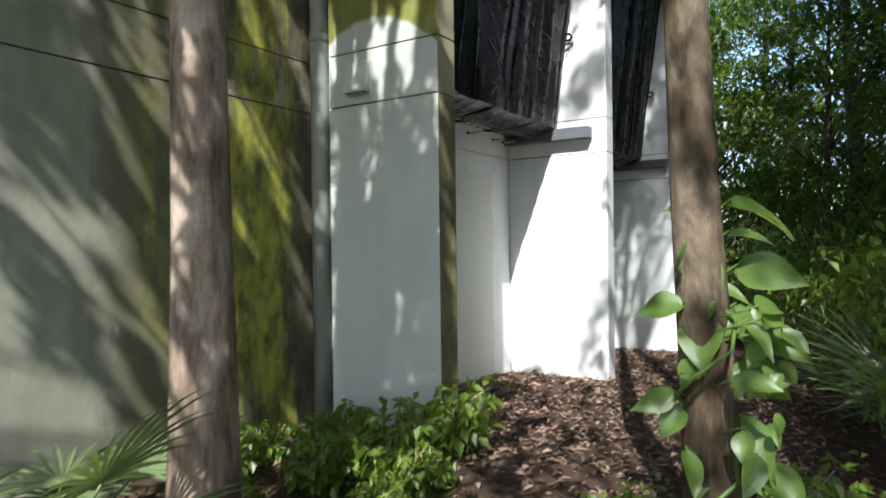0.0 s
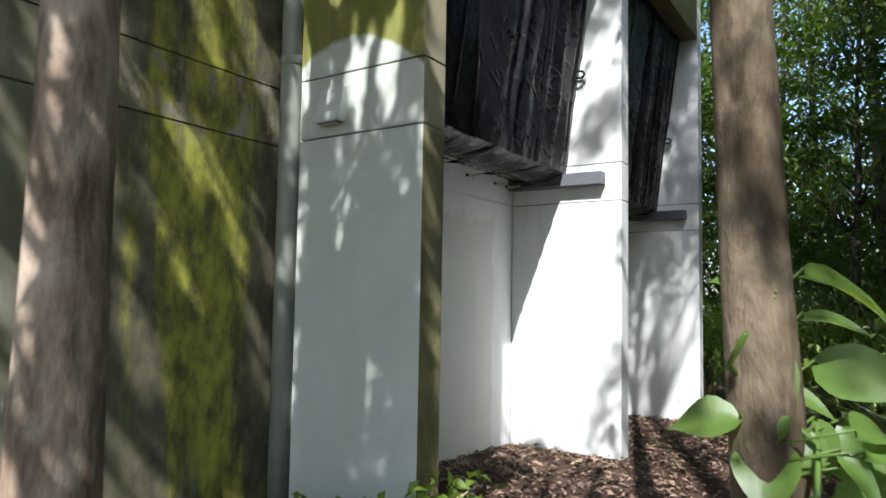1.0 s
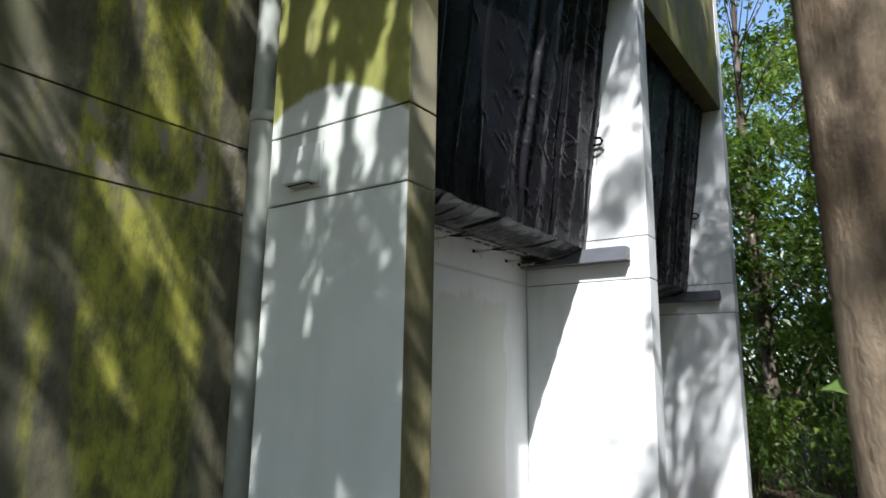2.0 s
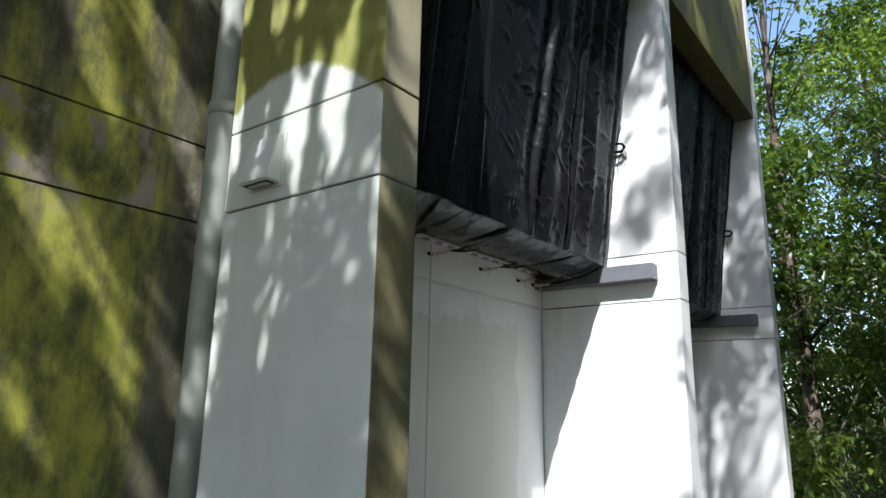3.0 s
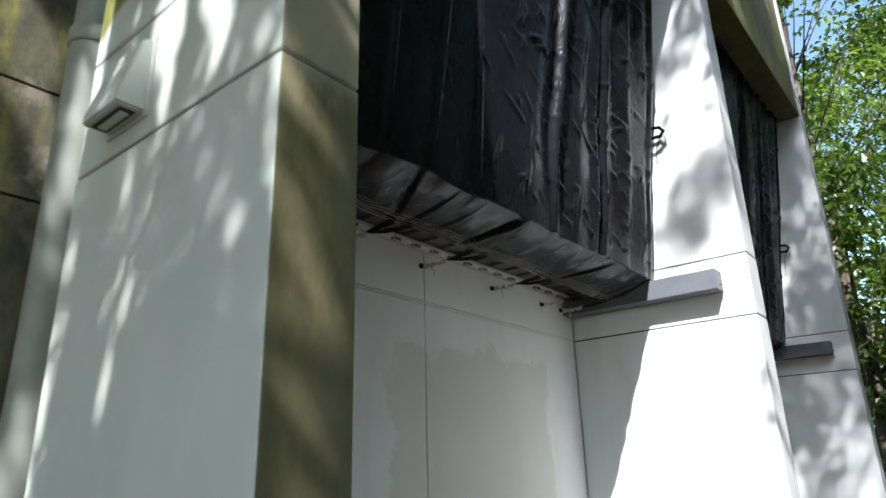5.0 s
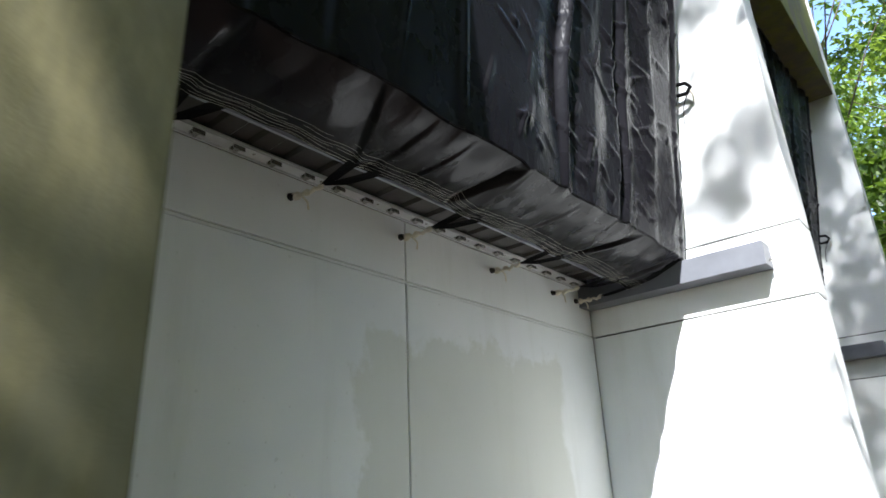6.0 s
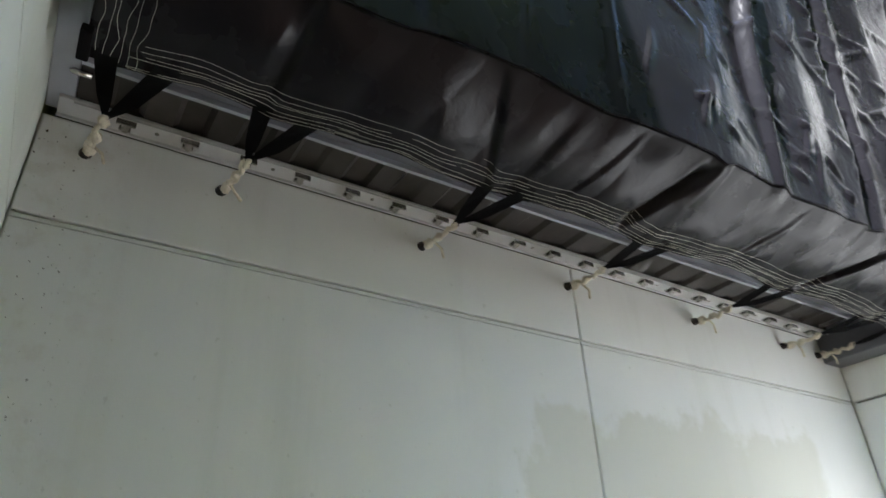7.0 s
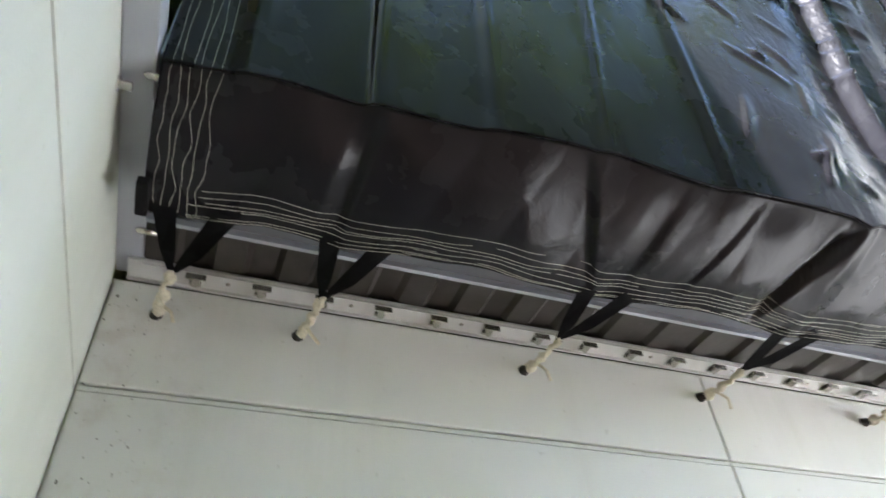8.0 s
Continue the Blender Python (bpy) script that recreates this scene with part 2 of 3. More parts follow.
def tube(bm, pts, radii, n=8, cap=True):
    """A swept tube through pts."""
    pts = [Vector(p) for p in pts]
    if not isinstance(radii, (list, tuple)):
        radii = [radii] * len(pts)
    rings, side = [], None
    for i, p in enumerate(pts):
        d = (pts[min(i + 1, len(pts) - 1)] - pts[max(i - 1, 0)]).normalized()
        if side is None:
            side = d.orthogonal().normalized()
        side = (side - d * side.dot(d)).normalized()
        up = d.cross(side)
        rings.append([bm.verts.new(p + radii[i] * (math.cos(a) * side + math.sin(a) * up)) for a in (2 * math.pi * k / n for k in range(n))])
    for a, b in zip(rings, rings[1:]):
        for k in range(n):
            bm.faces.new((a[k], a[(k + 1) % n], b[(k + 1) % n], b[k]))
    if cap:
        bm.faces.new(rings[0][::-1])
        bm.faces.new(rings[-1])
    return bm


def sheet(name, verts, nu, nv, material, parent, thickness=0.0, label=""):
    """A smooth grid of nu x nv points."""
    faces = [(i * nv + j, i * nv + j + 1, (i + 1) * nv + j + 1, (i + 1) * nv + j) for i in range(nu - 1) for j in range(nv - 1)]
    me = bpy.data.meshes.new(name)
    me.from_pydata([tuple(v) for v in verts], [], faces)
    me.materials.append(material)
    me.shade_smooth()
    ob = new(name, me)
    ob.parent = parent
    if thickness:
        md = ob.modifiers.new("thickness", "SOLIDIFY")
        md.thickness = thickness
    return tagged(ob, label)


# ---- plan ----
S, XW, TH, TOP = 3.7, -1.305, 0.235, 8.6
ZL, ZU = 2.56, 2.975          # the two horizontal joints
ZS = 2.868                    # underside level of the window boxes
GAP = 0.010


def ground_z(x, y):
    z = -0.05 * max(0.0, min(y, 9.0))
    z += 0.035 * noise.noise(Vector((x * 0.7, y * 0.7, 0))) + 0.012 * noise.noise(Vector((x * 3, y * 3, 4)))
    far = max(0.0, math.hypot(x, y) - 14)
    return z + 0.02 * far * noise.noise(Vector((x * 0.05, y * 0.05, 9)))


def build_ground():
    a = [-400, -150, -60, -30, -18] + [-12 + 0.25 * i for i in range(97)] + [14, 20, 32, 60, 150, 400]
    verts = [(x, y, ground_z(x, y) if abs(x) < 100 and abs(y) < 100 else -0.3) for x in a for y in a]
    ob = sheet("ground", verts, len(a), len(a), SOIL, None)
    ob.data.flip_normals()
    tagged(ob, "forest floor of dark soil under fallen leaves", "ground", kind="structure")


build_ground()


def wall_bay(name, label, panels, mat, top=TOP, joint=None):
    """A stretch of wall between two fins: a recessed core with proud panels."""
    gap = 0.020 if joint else GAP
    joint = joint or JOINT
    w = thing(name, (0, 0, 0), label, "wall", kind="structure")
    y0 = min(p[0] for p in panels)
    y1 = max(p[1] for p in panels)
    part("core", box(bmesh.new(), XW - 0.30, XW - 0.014, y0, y1, -0.8, top), joint, w)
    for a, b, z0, z1 in panels:
        bm = box(bmesh.new(), XW - 0.0135, XW, a + GAP / 2, b - GAP / 2, z0 + gap / 2, z1 - gap / 2, 0.004)
        part("panel", bm, mat, w)
    if gap > GAP:
        for a, b in ((panels[0][0], panels[0][1]), (panels[1][0], panels[1][1])):
            part("reveal_trim", box(bmesh.new(), XW - 0.0138, XW - 0.003, a + 0.004, b - 0.004, ZL - 0.0075, ZL + 0.004, 0.002), mat, w)
    return w


wall_bay("wall_bay_1", "stucco wall stained green and brown by algae",
         [(-6.0, -2.4, -0.8, ZL), (-2.4, 0.075, -0.8, ZL), (-6.0, -2.4, ZL, ZU), (-2.4, 0.075, ZL, ZU), (-6.0, 0.075, ZU, TOP)], WALL_MOSS)
wall_bay("wall_bay_2", "off-white painted stucco wall with recessed joints",
         [(TH, 1.98, -0.8, ZL), (1.98, S, -0.8, ZL), (TH, 1.98, ZL, ZS - 0.002), (1.98, S, ZL, ZS - 0.002)], WALL_PATCHED, ZS - 0.002, JOINT_PALE)
wall_bay("wall_bay_3", "off-white painted stucco wall below a covered window",
         [(S + TH, 1.98 + S, -0.9, ZL), (1.98 + S, 2 * S, -0.9, ZL), (S + TH, 1.98 + S, ZL, ZS - 0.002), (1.98 + S, 2 * S, ZL, ZS - 0.002)], WALL, ZS - 0.002, JOINT_PALE)


def fin(name, y, near, edge, label, notch=None):
    """A projecting wall fin in three lifts with reveals between them; notch: where its near corner is cut back for a pipe."""
    w = thing(name, (0, y, 0), label, "wall fin", kind="structure")
    part("core", box(bmesh.new(), (notch or XW) + 0.01, -0.014, 0.014, TH - 0.014, -1.2, TOP - 0.01), JOINT, w)
    if notch:
        part("core", box(bmesh.new(), XW - 0.28, notch, 0.089, TH - 0.014, -1.2, TOP - 0.02), JOINT, w)
    for z0, z1 in ((-1.2, ZL), (ZL, ZU), (ZU, TOP)):
        plan = [(XW, 0), (0, 0), (0, TH), (XW, TH)]
        if notch:
            plan = [(XW - 0.29, 0.075), (notch, 0.075), (notch, 0), (0, 0), (0, TH), (XW - 0.29, TH)]
        bm = bmesh.new()
        low = [bm.verts.new((x, yy, z0 + GAP / 2)) for x, yy in plan]
        high = [bm.verts.new((x, yy, z1 - GAP / 2)) for x, yy in plan]
        bm.faces.new(low[::-1])
        bm.faces.new(high)
        for k in range(len(plan)):
            q = (k + 1) % len(plan)
            bm.faces.new((low[k], low[q], high[q], high[k]))
        bmesh.ops.bevel(bm, geom=bm.edges[:], offset=0.006, segments=2, affect="EDGES", profile=0.6)
        bm.normal_update()
        for f in bm.faces:
            f.material_index = 1 if f.normal.x > 0.6 else 0
        part("panel", bm, [near, edge], w)
    return w


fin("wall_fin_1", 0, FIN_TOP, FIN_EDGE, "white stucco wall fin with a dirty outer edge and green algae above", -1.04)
fin("wall_fin_2", S, WALL, WALL, "sunlit white stucco wall fin")
fin("wall_fin_3", 2 * S, WALL, WALL, "white stucco wall fin with dappled leaf shade")


def spandrel(name, y):
    """The beam across the fins above each window."""
    w = thing(name, (0, y, 0), "algae-stained concrete beam between the wall fins", "beam", kind="structure")
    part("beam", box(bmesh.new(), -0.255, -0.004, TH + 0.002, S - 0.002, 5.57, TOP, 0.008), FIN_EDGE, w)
    return w


for k in (0, 1):
    spandrel(f"beam_{k + 1}", k * S)

roof = new("roof", mesh_of(box(bmesh.new(), -9, 0.1, -6.2, 2 * S + TH, TOP, TOP + 0.3, 0.01), "roof", WALL))
tagged(roof, "flat concrete roof slab", "roof", kind="structure")
back = new("wall_back", mesh_of(box(bmesh.new(), XW - 0.6, XW - 0.31, -6.0, 2 * S + TH, -0.8, TOP), "wall_back", JOINT))
tagged(back, "dark inner wall behind the covered windows", "wall", kind="structure")


def downpipe():
    p = thing("downpipe", (-1.172, 0.034, -0.1), "grey painted round downpipe in the wall corner", "downpipe")
    part("pipe", tube(bmesh.new(), [(0, 0, z) for z in (0, 3, 6, TOP)], 0.077, 24), PIPE, p, smooth=True)
    part("collar", tube(bmesh.new(), [(0, 0, 3.22), (0, 0, 3.225), (0, 0, 3.285), (0, 0, 3.29)], [0.078, 0.085, 0.085, 0.078], 24), PIPE, p, smooth=True)


downpipe()


def wall_vent():
    """A hooded plastic vent; a dark plate at its lower side imitates the opening."""
    v = thing("wall_vent", (-0.72, -0.002, 2.64), "pale hooded plastic vent on the wall fin", "vent")
    bm = bmesh.new()
    w, h, d = 0.105, 0.235, 0.085
    prof = [(0, 0), (0, h), (-0.03, h), (-d * 0.95, 0.04), (-d, 0.012), (-d, 0.0)]
    a = [bm.verts.new((-w, y, z)) for y, z in prof]
    b = [bm.verts.new((w, y, z)) for y, z in prof]
    n = len(prof)
    bm.faces.new(a[::-1])
    bm.faces.new(b)
    for k in range(n):
        bm.faces.new((a[k], a[(k + 1) % n], b[(k + 1) % n], b[k]))
    bmesh.ops.bevel(bm, geom=list(bm.edges), offset=0.006, segments=2, affect="EDGES")
    part("hood", bm, VENT, v)
    # the hood is solid: the shade of its hollow is a dark plate
    part("opening", box(bmesh.new(), -w + 0.02, w - 0.02, -d + 0.02, -0.02, -0.004, 0.002), JOINT, v, "dark plate in place of the shaded opening")
    part("flap", box(bmesh.new(), -w + 0.035, w - 0.035, -d + 0.03, -0.03, -0.008, -0.003, 0.002), VENT, v)
    part("backplate", box(bmesh.new(), -w - 0.015, w + 0.015, -0.006, 0.002, -0.015, h + 0.015, 0.002), VENT, v)


wall_vent()


def window_box(y):
    """The underside of a window box: steel angles, stud track, ribbed panel and sheet."""
    w = thing("window_box", (0, y, 0), "grey metal window box underside with a studded track", "window box", "window boxes")
    for nm, ya, yb, za, zb in (("side_angle", TH + 0.001, TH + 0.062, ZS + 0.012, ZS + 0.10), ("side_angle", S - 0.14, S - 0.001, ZS - 0.135, ZS, )):
        bm = box(bmesh.new(), XW + 0.002, -0.175, ya, yb, za, zb, 0.004)
        # near angle coloured paler, far one darker, after the light on each
        part(nm, bm, GREY_METAL if ya > 1 else SHEET, w, "grey painted steel angle")
    ya, yb = TH + 0.055, S - 0.145
    ya = TH + 0.064
    part("stud_track", box(bmesh.new(), XW - 0.012, XW + 0.070, TH + 0.03, yb, ZS, ZS + 0.011, 0.002), PALE_METAL, w, "pale aluminium stud track")
    part("track_lip", box(bmesh.new(), XW + 0.002, XW + 0.007, TH + 0.03, yb, ZS - 0.010, ZS - 0.001), PALE_METAL, w)
    part("track_lip", box(bmesh.new(), XW + 0.064, XW + 0.069, ya, yb, ZS - 0.007, ZS - 0.001), PALE_METAL, w)
    part("backing", box(bmesh.new(), XW + 0.01, XW + 0.214, ya, yb, ZS + 0.032, ZS + 0.036), plain_dark, w)
    bm = bmesh.new()
    yy, ribs = ya, []
    while yy < yb:
        ribs += [(yy, 0.0), (yy + 0.07, 0.0), (yy + 0.085, 0.014), (yy + 0.145, 0.014)]
        yy += 0.16
    ribs = [r for r in ribs if r[0] < yb]
    rows = [[bm.verts.new((x, q, ZS + 0.012 + h + up)) for q, h in ribs] for x, up in ((XW + 0.0715, 0), (XW + 0.201, 0), (XW + 0.201, 0.003), (XW + 0.0715, 0.003))]
    for k in range(len(ribs) - 1):
        for a, b in ((0, 1), (1, 2), (2, 3), (3, 0)):
            bm.faces.new((rows[a][k], rows[b][k], rows[b][k + 1], rows[a][k + 1]))
    bmesh.ops.recalc_face_normals(bm, faces=bm.faces[:])
    part("ribbed_panel", bm, plain_dark, w, "dark ribbed metal panel")
    part("trim_angle", box(bmesh.new(), XW + 0.203, XW + 0.216, ya, yb, ZS + 0.006, ZS + 0.03, 0.002), SHEET, w)
    part("sheet", box(bmesh.new(), XW + 0.216, -0.66, ya, yb, ZS + 0.024, ZS + 0.030), GREY_METAL, w, "blue-grey metal sheet")
    bm = box(bmesh.new(), -0.68, -0.66, ya, yb, ZS + 0.031, 5.5)
    part("shutter", bm, SHEET, w)
    me = None
    for k in range(20):
        y_s = 0.423 + 0.159 * k
        if y_s > yb - 0.03:
            break
        if me is None:
            # flat dark plate stands in for the shaded slot around the stud
            b2 = box(bmesh.new(), -0.026, 0.016, -0.013, 0.014, -0.0022, 0.0)
            dark = len(b2.faces)
            tube(b2, [(-0.014, 0.001, -0.012), (0.018, 0.001, -0.012)], 0.0105, 10)
            box(b2, 0.017, 0.023, -0.024, 0.024, -0.024, -0.001, 0.0015)
            box(b2, -0.022, -0.013, -0.015, 0.015, -0.012, -0.001, 0.0015)
            b2.faces.ensure_lookup_table()
            for f in b2.faces[:dark]:
                f.material_index = 1
            me = mesh_of(b2, "stud", [CHROME, JOINT])
        ob = new("stud", me)
        ob.parent = w
        ob.location = (XW + 0.044, y_s, ZS - 0.0005)
    for k in range(10):
        y_s = 0.50 + 0.318 * k
        if y_s < yb - 0.05:
            part("rivet", tube(bmesh.new(), [(XW + 0.038, y_s, ZS - 0.003), (XW + 0.038, y_s, ZS - 0.0002)], 0.006, 8), CHROME, w)
    for xx in (-1.13, -0.70):
        part("rod", tube(bmesh.new(), [(xx, TH + 0.042, ZS + 0.004), (xx, TH + 0.050, ZS + 0.004), (xx, TH + 0.09, ZS + 0.004)], [0.003, 0.008, 0.008], 10), CHROME, w, smooth=True)
    part("bolt", tube(bmesh.new(), [(-0.73, TH - 0.004, ZS - 0.004), (-0.73, TH + 0.026, ZS - 0.004)], 0.009, 6), CHROME, w)
    part("washer", tube(bmesh.new(), [(-0.73, TH + 0.0005, ZS - 0.004), (-0.73, TH + 0.004, ZS - 0.004)], 0.015, 12), CHROME, w)
    part("bolt", tube(bmesh.new(), [(-0.155, S - 0.07, ZS - 0.10), (-0.176, S - 0.07, ZS - 0.10)], 0.008, 6), CHROME, w)
    return w


plain_dark = plain("dark_ribbed_metal", (0.035, 0.031, 0.027), 0.3, 0.0, 0.5, 20, 0.15, 0.35)
window_box(0.0)
window_box(S)

TIES = (0.353, 0.692, 1.334, 1.95, 2.642, 3.25, 3.52)


def ridged(v):
    return 1 - abs(math.sin(math.pi * v)) ** 0.6


def tarp_knots():
    """Fold lines of the hanging sheet: wide and flat at one end, close pleats towards the other."""
    r = random.Random(17)
    y, ks = 0.2, []
    while y < 3.75:
        close = y > 1.82
        side = 1 if len(ks) % 2 else -1
        ks.append((y, side * (r.uniform(0.010, 0.030) * (0.4 if y < 2.1 else 0.9) if close else r.uniform(0.006, 0.02)), r.uniform(-0.05, 0.05), r.uniform(0, 6)))
        y += r.choice((0.045, 0.07, 0.10, 0.14, 0.19)) if close else r.uniform(0.25, 0.5)
    cs = []
    for _ in range(190):
        yc = r.uniform(1.85, 3.6) if r.random() < 0.93 else r.uniform(0.4, 1.85)
        cs.append((yc, r.uniform(2.95, 5.2), radians(r.choice((-28, -22, -35, 15, 70))) + r.uniform(-0.2, 0.2), r.uniform(0.03, 0.13), r.uniform(0.004, 0.015)))
    return ks, cs


KNOTS, CREASES = tarp_knots()


def tarp_front(y, z):
    """How far out the hanging tarp stands; y and z are arrays."""
    y, z = np.asarray(y, float), np.asarray(z, float)
    h = z - 2.88
    x = -0.632 + 0.128 * h
    warp = y + 0.03 * np.sin(1.3 * z + 2.1 * y) + 0.018 * np.sin(3.1 * z - 4 * y) + 0.008 * np.sin(7.3 * z + 9 * y)
    pos = np.array([k[0] for k in KNOTS])
    lo = np.clip(np.searchsorted(pos, warp) - 1, 0, len(KNOTS) - 2)
    off = np.array([k[1] for k in KNOTS])
    ph = np.array([k[3] for k in KNOTS])
    a = off[lo] * (0.75 + 0.5 * np.sin(1.4 * z + ph[lo]))
    b = off[lo + 1] * (0.75 + 0.5 * np.sin(1.4 * z + ph[lo + 1]))
    u = np.clip((warp - pos[lo]) / (pos[lo + 1] - pos[lo]), 0, 1)
    u = 0.35 * u + 0.65 * u * u * (3 - 2 * u)
    x = x + (a + (b - a) * u) * np.clip(0.45 + h * 1.5, 0, 1)
    x = x + 0.02 * np.sin(0.9 * y + 0.7 * z) * np.clip(h, 0, 1) + 0.005 * np.sin(5 * z + 3 * y) * np.sin(4 * y)
    for yc, zc, ang, length, deep in CREASES:
        dy, dz = y - yc, z - zc
        along = dy * math.cos(ang) + dz * math.sin(ang)
        across = -dy * math.sin(ang) + dz * math.cos(ang)
        fall = np.where(across > 0, across / 0.010, -across / 0.035)
        x = x + deep * np.clip(1 - fall, 0, 1) * np.clip(1 - (along / length) ** 2, 0, 1)
    for yc, lean, deep, wide in ((0.44, 0.03, 0.010, 0.014), (0.71, 0.02, 0.014, 0.010), (0.97, -0.03, 0.009, 0.016), (1.22, 0.05, 0.008, 0.012), (1.55, -0.02, 0.010, 0.016)):
        d = (y - yc - lean * h - 0.015 * np.sin(2.3 * z + 5 * yc)) / wide
        x = x + deep * np.exp(-d * d) * np.clip(0.3 + h * 2, 0, 1) + 0.6 * deep * np.tanh(d * 0.5)
    x = x - 0.02 * np.clip((y - 3.5) / 0.12, 0, 1)
    return x


def fold_z(y):
    return 2.88 + 0.02 * noise.noise(Vector((y * 2.2, 0, 7))) - 0.02 * max(0.0, 1 - abs(y - 1.97) / 0.05)


def tarp(y_at):
    t = thing("tarp", (0, y_at, 0), "black plastic tarp tied over a window, creased and shiny", "tarp", "window tarps")
    y0, y1 = 0.306, 3.615
    nu, nv = 430, 250
    ys = np.linspace(y0, y1, nu)
    zb = np.array([fold_z(v) for v in ys])
    zz = zb[:, None] + (5.56 - zb[:, None]) * np.linspace(0, 1, nv)[None, :] ** 1.15
    yy = np.repeat(ys[:, None], nv, 1)
    xx = tarp_front(yy, zz)
    fold_x = xx[:, 0]
    verts = np.stack([xx, yy, zz], -1).reshape(-1, 3).tolist()
    sheet("hanging_sheet", verts, nu, nv, TARP, t, 0.004)
    # the skirt that runs back under the window box to the hem
    nv = 46
    verts = []

    def skirt(y, v):
        zb = fold_z(y)
        p0 = Vector((float(np.interp(y, ys, fold_x)), y, zb))
        near = min(abs(y - q - 0.02) for q in TIES)
        pull = max(0.0, 1 - near / 0.28)
        xe = -0.925 - 0.035 * pull - 0.012 * noise.noise(Vector((y * 3, 1, 1)))
        ze = 2.775 + 0.010 * noise.noise(Vector((y * 2.5, 4, 1)))
        p1 = Vector((xe, y, ze))
        p = p0.lerp(p1, v)
        s = math.sin(math.pi * min(1, v * 1.02))
        sag = -0.020 * s
        for ya, yb, deep, wide in ((1.97, 1.82, 0.055, 0.05), (3.05, 2.74, 0.035, 0.05), (0.72, 0.69, 0.022, 0.05), (1.18, 1.34, 0.028, 0.17), (1.45, 1.40, 0.008, 0.07), (1.66, 1.55, 0.009, 0.08), (2.45, 2.3, 0.010, 0.09), (3.5, 3.35, 0.03, 0.05)):
            d = y - (ya + (yb - ya) * v)
            sag += deep * s * (max(0.0, 1 - abs(d) / wide) if d < 0 else max(0.0, 1 - abs(d) / 0.012))
        sag += 0.0035 * s * (ridged(y / 0.19 + 0.5 * v + 0.3 * noise.noise(Vector((y * 2, v, 3)))) - 0.3)
        sag += 0.006 * noise.noise(Vector((y * 9, v * 3, 2)))
        p.z += sag
        return p

    for i in range(nu):
        y = y0 + (y1 - y0) * i / (nu - 1)
        for j in range(nv):
            verts.append(skirt(y, j / (nv - 1)))
    sheet("skirt", verts, nu, nv, TARP_HEM, t, 0.004)
    # hem stitching along the skirt and the side edge
    rnd = random.Random(4)
    for k, v in enumerate((0.74, 0.79, 0.835, 0.87, 0.91, 0.945, 0.975)):
        a = y0 + 0.08 + 0.12 * rnd.random()
        while a < y1 - 0.2:
            b = min(y1 - 0.05, a + rnd.uniform(0.35, 1.1))
            n, lift = max(8, int((b - a) * 45)), rnd.uniform(-0.012, 0.012)
            pts = []
            for i in range(n + 1):
                y = a + (b - a) * i / n
                p = skirt(y, v + lift + 0.022 * noise.noise(Vector((y * 5, k * 3.1, 0))))
                pts.append(p + Vector((0, 0, -0.0055)))
            part("stitching", tube(bmesh.new(), pts, 0.0005, 4, False), THREAD, t, "cream thread stitching")
            a = b + rnd.uniform(-0.1, 0.12)
    for k in range(6):
        yk = y0 + 0.018 + 0.017 * k
        pts = [skirt(yk + 0.011 * noise.noise(Vector((v * 6, k * 2.3, 2))), v) + Vector((0, 0, -0.0055)) for v in (i / 40 * (0.9 + 0.015 * k) for i in range(41))]
        part("stitching", tube(bmesh.new(), pts, 0.0005, 4, False), THREAD, t)
        pts = []
        for i in range(41):
            z = fold_z(yk) + 0.004 + 1.1 * i / 40
            yy_ = yk + 0.012 * noise.noise(Vector((z * 5, k * 2.3, 6)))
            pts.append((float(tarp_front(yy_, z)) + 0.0055, yy_, z))
        part("stitching", tube(bmesh.new(), pts, 0.0005, 4, False), THREAD, t)
    # folded webbing at the corner
    c = skirt(y0, 0.97)
    part("corner_tab", box(bmesh.new(), c.x - 0.02, c.x + 0.07, c.y - 0.012, c.y + 0.012, c.z - 0.012, c.z + 0.012, 0.004), WEB, t)
    # webbing loops, ropes and screws
    for q in TIES:
        e1, e2 = skirt(q - 0.005, 0.98), skirt(min(q + 0.115, y1 - 0.01), 0.98)
        apex = Vector((-1.145, q + 0.022, 2.772))
        for e, w in ((e1, 0.024), (e2, 0.026)):
            bm = bmesh.new()
            d = (apex - e)
            side = Vector((-d.y, d.x, 0)).normalized() * w
            m1 = [bm.verts.new(e - side + Vector((0.02, 0, -0.004))), bm.verts.new(e + side + Vector((0.02, 0, -0.004)))]
            mid = e.lerp(apex, 0.55)
            m2 = [bm.verts.new(mid - side * 0.7 - Vector((0, 0, 0.012))), bm.verts.new(mid + side * 0.7 - Vector((0, 0, 0.003)))]
            m3 = [bm.verts.new(apex - side * 0.18), bm.verts.new(apex + side * 0.18)]
            for p, r in ((m1, m2), (m2, m3)):
                bm.faces.new((p[0], p[1], r[1], r[0]))
            bmesh.ops.solidify(bm, geom=bm.faces[:], thickness=0.003)
            part("webbing", bm, WEB, t, "black webbing strap")
        end = Vector((XW + 0.012, q, 2.77))
        pts = []
        for i in range(25):
            u = i / 24
            p = (apex + Vector((0.015, 0, 0))).lerp(end, u)
            p += Vector((0, 0.006 * math.sin(u * 26 + q * 9), 0.006 * math.cos(u * 21 + q * 5) - 0.012 * math.sin(math.pi * u)))
            pts.append(p)
        part("rope", tube(bmesh.new(), pts, 0.0064, 6), ROPE, t, "cream cotton rope", True)
        strand = [p + Vector((0, 0.006 * math.cos(k * 1.1), 0.006 * math.sin(k * 1.1))) for k, p in enumerate(pts)]
